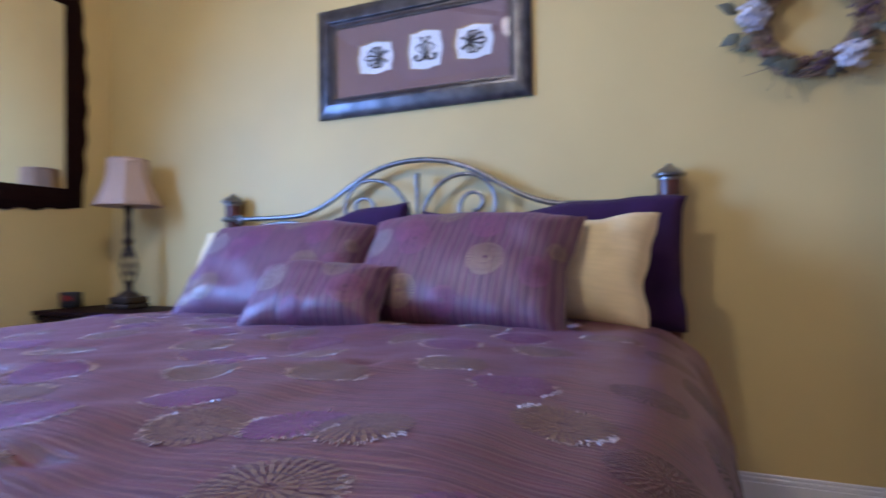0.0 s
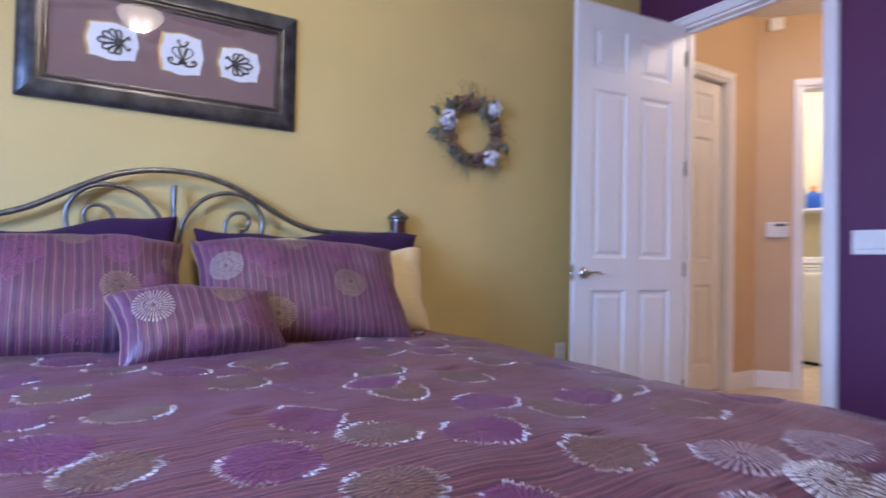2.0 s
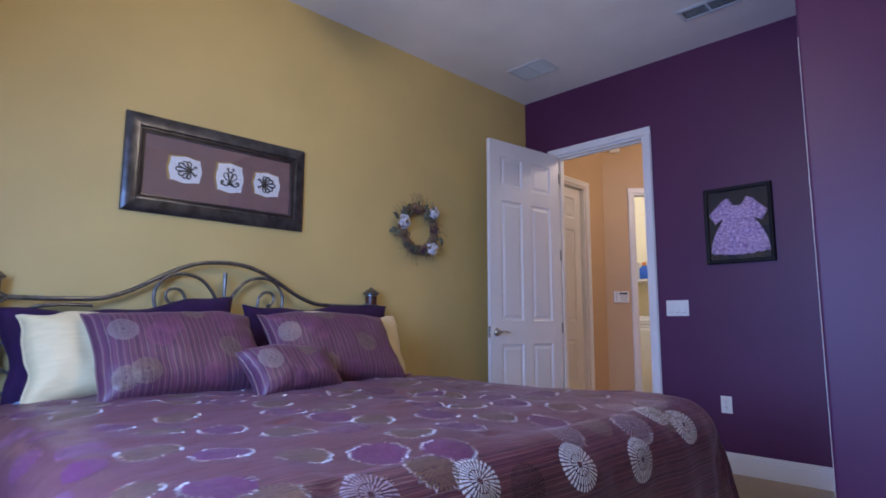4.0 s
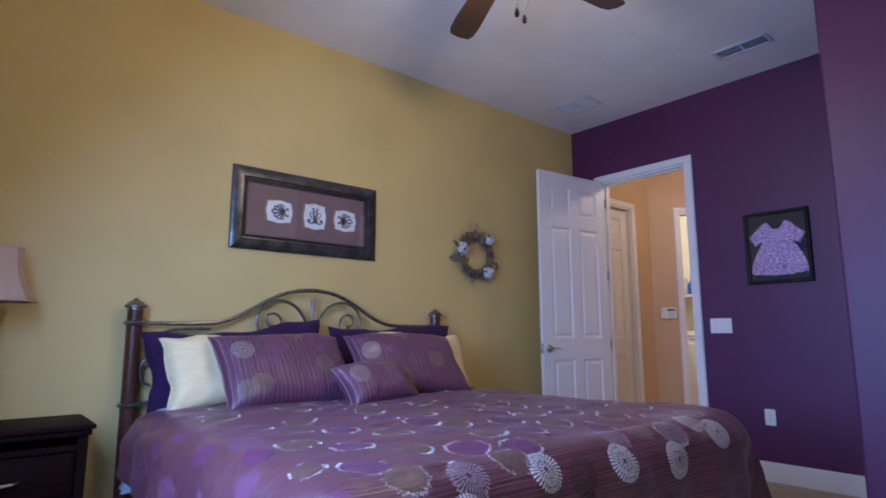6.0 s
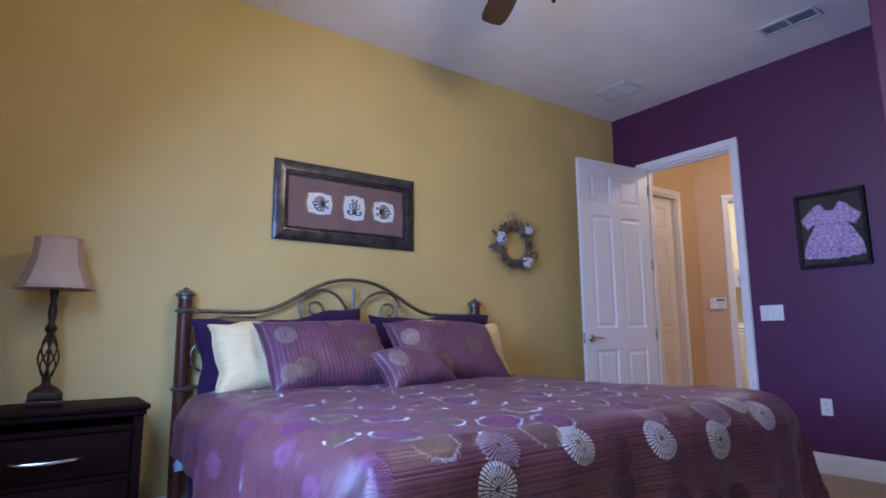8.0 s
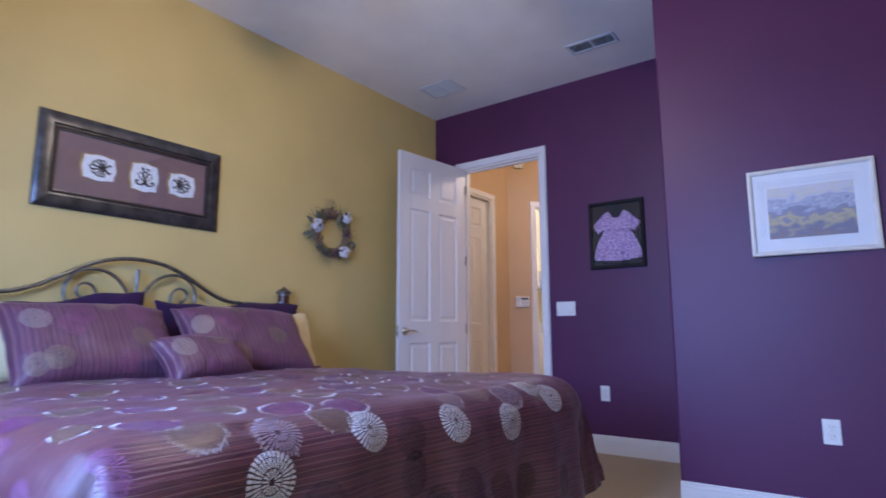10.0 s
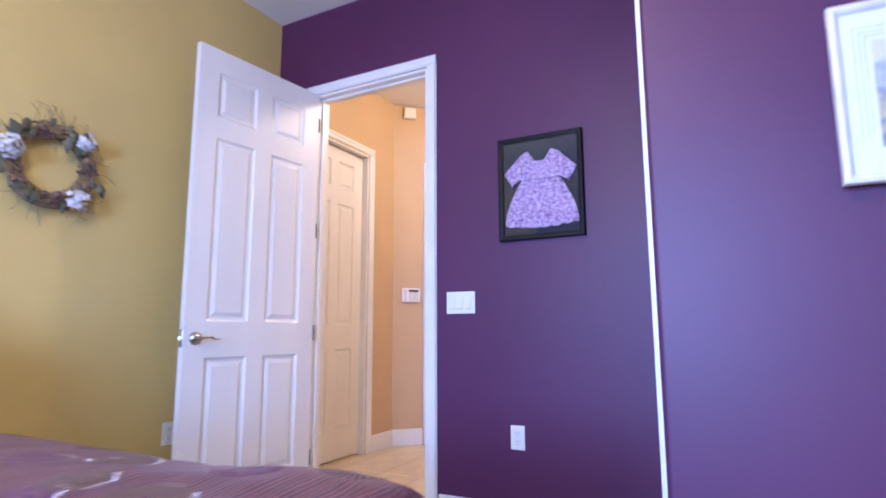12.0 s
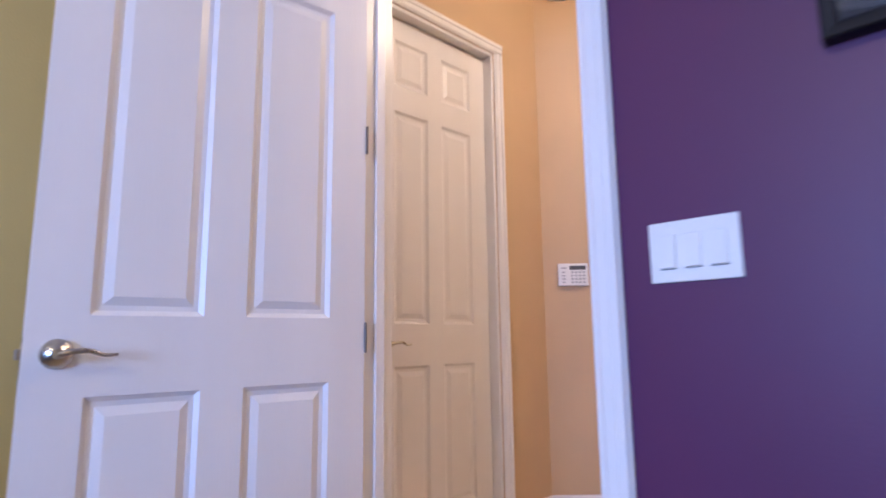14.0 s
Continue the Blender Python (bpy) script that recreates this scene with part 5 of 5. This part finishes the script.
for z, r in ((0.530, 0.164), (0.769, 0.097)):
    pts = [(r * math.cos(2 * math.pi * s / 48) * math.cos(math.pi / 8) / math.cos(((2 * math.pi * s / 48) % (math.pi / 4)) - math.pi / 8), r * math.sin(2 * math.pi * s / 48) * math.cos(math.pi / 8) / math.cos(((2 * math.pi * s / 48) % (math.pi / 4)) - math.pi / 8), z) for s in range(49)]
    part("shade_trim", tube(bmesh.new(), pts, 0.0035, 6), M_SHADE, shade, "", True)
bm = bmesh.new()
for k in range(3):
    tube(bm, [(0, 0, 0.755), (0.092 * math.cos(k * 2.094), 0.092 * math.sin(k * 2.094), 0.765)], 0.0018, 5)
tube(bm, [(0.0, 0, 0.52), (0.03, 0, 0.56), (0.03, 0, 0.72), (0, 0, 0.765)], 0.0018, 5)
part("harp", bm, M_IRON, table_lamp)

clock = thing("alarm_clock", pose(-2.758, 2.105, NZ, 0, 0, 12), "small black digital alarm clock on the nightstand", "clock")
bm = bmesh.new()
box(bm, -0.048, -0.030, 0.004, 0.048, 0.030, 0.086, 0.010, 3)
part("body", bm, M_BLACK, clock, "", True)
M_RED = glow_mat("red_led", (0.22, 0.008, 0.006), 0.5)
for x in (-0.028, -0.011, 0.010, 0.027):
    bm = bmesh.new()
    for x0, z0, x1, z1 in ((-0.005, 0.009, 0.005, 0.0115), (-0.005, -0.0012, 0.005, 0.0012), (-0.005, -0.0115, 0.005, -0.009), (0.004, -0.011, 0.0065, 0.011)):
        box(bm, x + x0, -0.0312, 0.054 + z0, x + x1, -0.0302, 0.054 + z1)
    part("digit", bm, M_RED, clock, "red glowing digit")
for s in (-1, 1):
    part("foot", lathe(bmesh.new(), [(0.008, 0), (0.008, 0.006)], 10, pose(s * 0.035, 0, 0)), M_BLACK, clock)

mirror = thing("wall_mirror", pose(XW + 0.001, 1.72, 1.775, 0, 0, 90), "large mirror with a scalloped dark wooden frame on the wall", "mirror")
M_MIRROR = bpy.data.materials.new("mirror_silver")
M_MIRROR.use_nodes = True
b = M_MIRROR.node_tree.nodes["Principled BSDF"]
b.inputs["Base Color"].default_value, b.inputs["Metallic"].default_value, b.inputs["Roughness"].default_value = (0.88, 0.89, 0.88, 1), 1.0, 0.02
MW, MH = 0.78, 0.98
part("mirror_glass", box(bmesh.new(), -MW / 2, -0.012, -MH / 2, MW / 2, -0.006, MH / 2), M_MIRROR, mirror, "silvered mirror glass")
cs = ((-1, -1), (1, -1), (1, 1), (-1, 1))
for k in range(4):
    (sx0, sz0), (sx1, sz1) = cs[k], cs[(k + 1) % 4]
    bm = bmesh.new()
    rows = []
    for i in range(41):
        t = i / 40
        bow = 0.030 * math.sin(math.pi * t) + 0.007 * math.sin(t * math.pi * 14) * min(1, 6 * t, 6 * (1 - t))
        ix, iz = MW / 2 * (sx0 + (sx1 - sx0) * t), MH / 2 * (sz0 + (sz1 - sz0) * t)
        fw = 0.095 + bow
        nx, nz = (sz1 - sz0) / 2, -(sx1 - sx0) / 2
        ex = ix + nx * fw + (sx0 + (sx1 - sx0) * t) * 0.095 * abs(nz)
        ez = iz + nz * fw + (sz0 + (sz1 - sz0) * t) * 0.095 * abs(nx)
        rows.append([bm.verts.new((ix + (ex - ix) * u, y, iz + (ez - iz) * u)) for u, y in ((0, 0), (0, -0.016), (0.15, -0.019), (0.5, -0.021), (0.85, -0.015), (1, -0.007), (1, 0))])
    for p, q in zip(rows, rows[1:]):
        for j in range(6):
            bm.faces.new((p[j], p[j + 1], q[j + 1], q[j]))
    bm.faces.new(rows[0])
    bm.faces.new(rows[-1][::-1])
    bmesh.ops.recalc_face_normals(bm, faces=bm.faces[:])
    part("frame_side", bm, M_WOOD, mirror, "scalloped dark wooden frame", True)

# ---- ceiling fan ----
fan = thing("ceiling_fan", pose(-0.885, 0.535, H + 0.205), "five-blade ceiling fan with dark wooden blades and lit glass bowl", "ceiling fan")
M_BLADE = mat("dark_walnut_blade", (0.055, 0.026, 0.016), 0.4, dark=(0.030, 0.014, 0.009), scale=8, grain=0.0003, grain_scale=60, stretch=(1, 10, 10))
part("canopy", lathe(bmesh.new(), [(0.0, 0), (0.065, -0.001), (0.065, -0.02), (0.045, -0.055), (0.014, -0.06), (0.0, -0.061)], 24, pose(0, 0, -0.205)), M_IRON, fan, "", True)
part("downrod", lathe(bmesh.new(), [(0.012, -0.25), (0.012, -0.43)], 14), M_IRON, fan, "", True)
part("motor", lathe(bmesh.new(), [(0.0, -0.41), (0.05, -0.42), (0.10, -0.45), (0.115, -0.49), (0.115, -0.55), (0.09, -0.58), (0.055, -0.60), (0.055, -0.64), (0.0, -0.641)], 28), M_IRON, fan, "bronze motor housing", True)
bm = bmesh.new()
outline = [(0.20, -0.050), (0.30, -0.058), (0.56, -0.070), (0.66, -0.068), (0.705, -0.052), (0.716, 0.0), (0.705, 0.052), (0.66, 0.068), (0.56, 0.070), (0.30, 0.058), (0.20, 0.050)]
a_ = [bm.verts.new((x, y, 0.004)) for x, y in outline]
b_ = [bm.verts.new((x, y, -0.004)) for x, y in outline]
bm.faces.new(a_)
bm.faces.new(b_[::-1])
for i in range(len(outline)):
    j = (i + 1) % len(outline)
    bm.faces.new((a_[j], a_[i], b_[i], b_[j]))
BLADE = finish("blade", bm, M_BLADE)
bm = bmesh.new()
box(bm, 0.09, -0.018, -0.006, 0.21, 0.018, -0.001, 0.002)
box(bm, 0.19, -0.04, -0.010, 0.27, 0.04, -0.0045, 0.002)
IRON = finish("blade_iron", bm, M_IRON)
for k in range(5):
    bl = new("blade", BLADE)
    bl.parent = fan
    bl.matrix_basis = pose(0, 0, -0.575, 0, 0, 66 + 72 * k) @ pose(0, 0, 0, 11, 0, 0)
    ir = new("blade_iron", IRON)
    ir.parent = bl
M_BOWL = glow_mat("lit_frosted_glass", (1.0, 0.86, 0.62), 5.0)
part("light_fitter", lathe(bmesh.new(), [(0.05, -0.585), (0.10, -0.592), (0.143, -0.600), (0.143, -0.608), (0.0, -0.609)], 28), M_IRON, fan, "", True)
bm = bmesh.new()
lathe(bm, [(0.139, -0.611), (0.137, -0.630), (0.128, -0.658), (0.110, -0.684), (0.080, -0.706), (0.042, -0.720), (0.0, -0.725)], 36)
bowl = part("glass_bowl", bm, M_BOWL, fan, "lit frosted glass bowl", True)
bowl.visible_shadow = False
for x, y, z in ((0.02, -0.06, -0.905), (-0.015, -0.05, -0.885)):
    ch = part("pull_chain", tube(bmesh.new(), [(x * 2.6, y * 2.6, -0.609), (x * 1.6, y * 1.7, -0.76), (x, y, z + 0.03)], 0.0016, 5), M_NICKEL, fan, "thin pull chain")
    part("pull", lathe(bmesh.new(), [(0.0, z + 0.034), (0.005, z + 0.03), (0.010, z + 0.012), (0.010, z - 0.002), (0.006, z - 0.010), (0.0, z - 0.012)], 12, pose(x, y, 0)), M_IRON, ch, "dark wooden pull knob", True)


# ---- ceiling vents ----
M_VENT = mat("grey_white_vent_paint", (0.60, 0.65, 0.70), 0.5, vary=0.05, scale=10)


def vent(x0, y0, x1, y1, along, n_, label, tilt):
    ob = thing("ceiling_vent", pose((x0 + x1) / 2, (y0 + y1) / 2, H), label, "vent", "ceiling vents")
    w_, h_ = (x1 - x0) / 2, (y1 - y0) / 2
    # no duct is built: a black sheet paints its shade
    part("backing", box(bmesh.new(), -w_ + 0.01, -h_ + 0.01, -0.003, w_ - 0.01, h_ - 0.01, -0.001), M_DARK, ob, "black sheet standing in for the shaded duct behind the slats")
    for a0, b0, a1, b1 in ((-w_, -h_, w_, -h_ + 0.022), (-w_, h_ - 0.022, w_, h_), (-w_, -h_ + 0.022, -w_ + 0.022, h_ - 0.022), (w_ - 0.022, -h_ + 0.022, w_, h_ - 0.022), (-w_ + 0.022, -0.006, w_ - 0.022, 0.006) if along == "x" else (-0.006, -h_ + 0.022, 0.006, h_ - 0.022)):
        part("frame_bar", box(bmesh.new(), a0, b0, -0.012, a1, b1, -0.0035, 0.002), M_VENT, ob)
    half = ((2 * w_ if along == "x" else 2 * h_) - 0.044) / n_ * 0.27
    for k in range(n_):
        t = (k + 0.5) / n_
        if along == "x":
            c = -w_ + 0.022 + (2 * w_ - 0.044) * t
            part("slat", box(bmesh.new(), -half, -h_ + 0.022, -0.0008, half, h_ - 0.022, 0.0008), M_VENT, ob, "", False, pose(c, 0, -0.0085, 0, tilt, 0))
        else:
            c = -h_ + 0.022 + (2 * h_ - 0.044) * t
            part("slat", box(bmesh.new(), -w_ + 0.022, -half, -0.0008, w_ - 0.022, half, 0.0008), M_VENT, ob, "", False, pose(0, c, -0.0085, 24, 0, 0))


vent(1.285, 1.695, 1.535, 2.03, "x", 14, "white slatted square ceiling return vent", 24)
vent(1.375, 0.325, 1.535, 0.69, "x", 6, "white slatted oblong ceiling supply vent", -30)


# ---- switches, outlets, keypad ----
def screw(parent, x, z, y):
    part("screw", lathe(bmesh.new(), [(0.003, 0), (0.0025, 0.0012), (0.0, 0.0014)], 10, pose(x, y, z, 90, 0, 0)), M_PLASTIC, parent)


def outlet(m, label):
    ob = thing("wall_outlet", m, label, "outlet", "wall outlets")
    part("plate", box(bmesh.new(), -0.036, -0.006, -0.057, 0.036, 0, 0.057, 0.003, 2), M_PLASTIC, ob)
    for z in (-0.019, 0.019):
        s = part("socket", box(bmesh.new(), -0.017, -0.008, z - 0.014, 0.017, -0.0055, z + 0.014, 0.003, 2), M_PLASTIC, ob)
        # thin black bars on the face paint the shade inside the slots
        for x, h_ in ((-0.007, 0.0045), (0.007, 0.0055)):
            part("slot", box(bmesh.new(), x - 0.0011, -0.0084, z + 0.003 - h_, x + 0.0011, -0.0079, z + 0.003 + h_), M_DARK, s)
        part("slot", box(bmesh.new(), -0.002, -0.0084, z - 0.011, 0.002, -0.0079, z - 0.007), M_DARK, s)
    screw(ob, 0, 0, -0.006)


outlet(pose(XE, 0.725, 0.445, 0, 0, -90), "white duplex outlet low on the purple wall")
outlet(pose(XN, -0.775, 0.445, 0, 0, -90), "white duplex outlet low beneath the landscape picture")
outlet(pose(1.299, YN, 0.440), "white duplex outlet low on the yellow wall")
# grey of the strips that paint the shade under the switch paddles
M_GAP = mat("shaded_switch_gap", (0.20, 0.19, 0.19), 0.7)
sw = thing("light_switch", pose(XE, 1.027, 1.1025, 0, 0, -90), "white triple rocker light switch beside the doorway", "light switch")
part("plate", box(bmesh.new(), -0.0825, -0.006, -0.0575, 0.0825, 0, 0.0575, 0.003, 2), M_PLASTIC, sw)
for x in (-0.046, 0, 0.046):
    bm = bmesh.new()
    box(bm, x - 0.0165, -0.0075, -0.0335, x + 0.0165, -0.0055, 0.0335, 0.001)
    rk = part("rocker", bm, M_PLASTIC, sw)
    bm = bmesh.new()
    box(bm, x - 0.0150, -0.0105, -0.0315, x + 0.0150, -0.0070, 0.0315, 0.0015)
    for v in bm.verts:
        v.co.y += 0.0022 * (v.co.z / 0.0315) * (1 if v.co.y < -0.009 else 0)
    part("paddle", bm, M_PLASTIC, rk)
    part("gap", box(bmesh.new(), x - 0.0150, -0.0078, -0.0335, x + 0.0150, -0.0074, -0.0318), M_GAP, rk)
    for z in (-0.048, 0.048):
        screw(sw, x, z, -0.006)
kp = thing("alarm_keypad", SL @ pose(0.160, 0, 1.278), "white alarm keypad with a dark display on the tan wall", "keypad")
part("body", box(bmesh.new(), -0.081, -0.026, -0.061, 0.081, 0, 0.061, 0.005, 2), M_PLASTIC, kp)
M_LCD = mat("grey_lcd", (0.10, 0.11, 0.11), 0.25)
M_KEY = mat("grey_rubber_key", (0.42, 0.42, 0.42), 0.7)
part("display", box(bmesh.new(), -0.022, -0.0275, 0.026, 0.066, -0.0258, 0.048, 0.001), M_LCD, kp, "dark display")
for i in range(4):
    for j in range(4):
        part("key", box(bmesh.new(), -0.008 + 0.021 * i - 0.007, -0.0285, 0.012 - 0.018 * j - 0.005, -0.008 + 0.021 * i + 0.007, -0.0258, 0.012 - 0.018 * j + 0.005, 0.001), M_KEY, kp)
for j in range(4):
    part("key", box(bmesh.new(), -0.062, -0.0285, 0.012 - 0.018 * j - 0.004, -0.046, -0.0258, 0.012 - 0.018 * j + 0.004, 0.001), M_KEY, kp)
part("label_strip", box(bmesh.new(), -0.066, -0.0268, 0.032, -0.040, -0.0258, 0.040), M_KEY, kp)
sn = thing("chime_box", SL @ pose(0.14, 0, 2.955), "small white sensor box near the hallway ceiling", "sensor")
part("body", box(bmesh.new(), -0.055, -0.04, -0.05, 0.055, 0, 0.05, 0.006, 2), M_PLASTIC, sn)
part("face", box(bmesh.new(), -0.047, -0.0425, -0.042, 0.047, -0.0395, 0.042, 0.003, 1), M_PLASTIC, sn)

# ---- hallway lamp and floor tiles ----
hl = thing("hall_ceiling_light", pose(3.0, 1.0, H), "lit round flush hallway ceiling light", "ceiling light")
part("base", lathe(bmesh.new(), [(0.0, 0), (0.15, 0), (0.15, -0.02), (0.0, -0.021)], 28), M_NICKEL, hl, "", True)
dome = part("dome", lathe(bmesh.new(), [(0.145, -0.022), (0.14, -0.06), (0.11, -0.10), (0.06, -0.122), (0.0, -0.128)], 28), glow_mat("lit_hall_glass", (1.0, 0.78, 0.5), 4.0), hl, "lit frosted dome", True)
dome.visible_shadow = False
ll = thing("laundry_ceiling_light", pose(4.75, 2.75, H), "lit round flush laundry ceiling light", "ceiling light")
part("base", lathe(bmesh.new(), [(0.0, 0), (0.15, 0), (0.15, -0.02), (0.0, -0.021)], 28), M_NICKEL, ll, "", True)
dome = part("dome", lathe(bmesh.new(), [(0.145, -0.022), (0.14, -0.06), (0.11, -0.10), (0.06, -0.122), (0.0, -0.128)], 28), glow_mat("lit_laundry_glass", (1.0, 0.93, 0.8), 4.0), ll, "lit frosted dome", True)
dome.visible_shadow = False

# ---- laundry ----
M_APPL = mat("white_enamel", (0.80, 0.80, 0.79), 0.25, vary=0.02, scale=5)
for y0, lab in ((2.60, "white top-loading washer with a control panel"), (1.90, "white clothes dryer with a control panel")):
    wm = thing("washing_machine" if y0 > 2.5 else "dryer", pose(5.34, y0 + 0.34, 0), lab, "washer" if y0 > 2.5 else "dryer")
    part("cabinet", box(bmesh.new(), -0.33, -0.335, 0.03, 0.33, 0.335, 0.92, 0.015, 3), M_APPL, wm, "", True)
    part("lid", box(bmesh.new(), -0.29, -0.29, 0.92, 0.20, 0.29, 0.935, 0.006, 2), M_APPL, wm)
    bp_ = part("control_panel", box(bmesh.new(), 0.21, -0.33, 0.92, 0.33, 0.33, 1.09, 0.02, 3), M_APPL, wm, "", True)
    for k in range(3):
        part("dial", lathe(bmesh.new(), [(0.025, 0), (0.022, 0.02), (0.0, 0.021)], 16, pose(0.21, -0.18 + 0.18 * k, 1.01, 0, -90, 0)), M_NICKEL, bp_)
    part("plinth", box(bmesh.new(), -0.30, -0.30, 0, 0.30, 0.30, 0.03), M_DARK, wm)
shelf = thing("laundry_shelf", pose(5.62, 2.9, 1.60), "white laundry wall shelf on brackets", "shelf")
part("board", box(bmesh.new(), -0.16, -1.1, -0.012, 0.159, 1.1, 0.012, 0.003), M_WHITE, shelf)
for y in (-0.7, -0.2, 0.6):
    part("bracket", tube(bmesh.new(), [(-0.13, y, -0.014), (0.155, y, -0.28)], 0.006, 6), M_WHITE, shelf)
M_BLUE = mat("blue_plastic", (0.02, 0.10, 0.50), 0.35, vary=0.08, scale=20)
M_ORANGE = mat("orange_plastic", (0.75, 0.22, 0.03), 0.4)
bot = thing("detergent_bottle", pose(5.56, 2.97, 1.612, 0, 0, 20), "blue detergent bottle with an orange cap on the shelf", "bottle")
bm = bmesh.new()
box(bm, -0.05, -0.085, 0, 0.05, 0.085, 0.17, 0.025, 3)
lathe(bm, [(0.045, 0.16), (0.04, 0.19), (0.025, 0.20)], 16, pose(0, 0.02, 0))
part("body", bm, M_BLUE, bot, "", True)
part("cap", lathe(bmesh.new(), [(0.03, 0.20), (0.03, 0.245), (0.0, 0.25)], 16, pose(0, 0.02, 0)), M_ORANGE, bot, "orange screw cap", True)
crate = thing("storage_box", pose(5.58, 3.16, 1.612), "white cardboard storage box on the shelf", "box")
part("carton", box(bmesh.new(), -0.07, -0.06, 0, 0.07, 0.06, 0.24, 0.003), M_PAPER, crate)
part("flap", box(bmesh.new(), -0.071, -0.061, 0.24, 0.071, 0.061, 0.245), M_WHITE, crate)
tw = thing("folded_towels", pose(5.20, 2.85, 0.935), "stack of folded white towels on the washer", "towels")
for k in range(3):
    part("towel", box(bmesh.new(), -0.10, -0.14, 0.036 * k, 0.10, 0.14, 0.036 * k + 0.035, 0.016, 3), M_PAPER, tw, "", True)

# ---- small things by the bed ----
tag = thing("pillow_tag", Matrix.Translation(cover(-0.075, 1.66) + Vector((0, 0, 0.004))), "small crumpled dark fabric tie on the comforter", "fabric tie")
bm = bmesh.new()
bmesh.ops.create_icosphere(bm, subdivisions=2, radius=1)
for v in bm.verts:
    v.co = Vector((v.co.x * 0.022, v.co.y * 0.012, 0.006 + v.co.z * 0.008)) * (1 + 0.4 * noise.noise(v.co * 2.1))
part("knot", bm, M_SHAM, tag, "", True)

# ---- floor tiles ----
TS = 0.33
TILE = finish("tile", box(bmesh.new(), -TS / 2 + 0.002, -TS / 2 + 0.002, -0.008, TS / 2 - 0.002, TS / 2 - 0.002, 0.0, 0.002), M_TILE)
hall_floor = bpy.data.objects["floor_hall"]
for i in range(10):
    for j in range(9):
        x, y = XE + T * 0.5 + TS * (i + 0.5), -0.3 + TS * (j + 0.5)
        if x > 5.2 or y > 2.9:
            continue
        tl = new("tile", TILE)
        tl.parent = hall_floor
        tl.location = (x, y, 0)
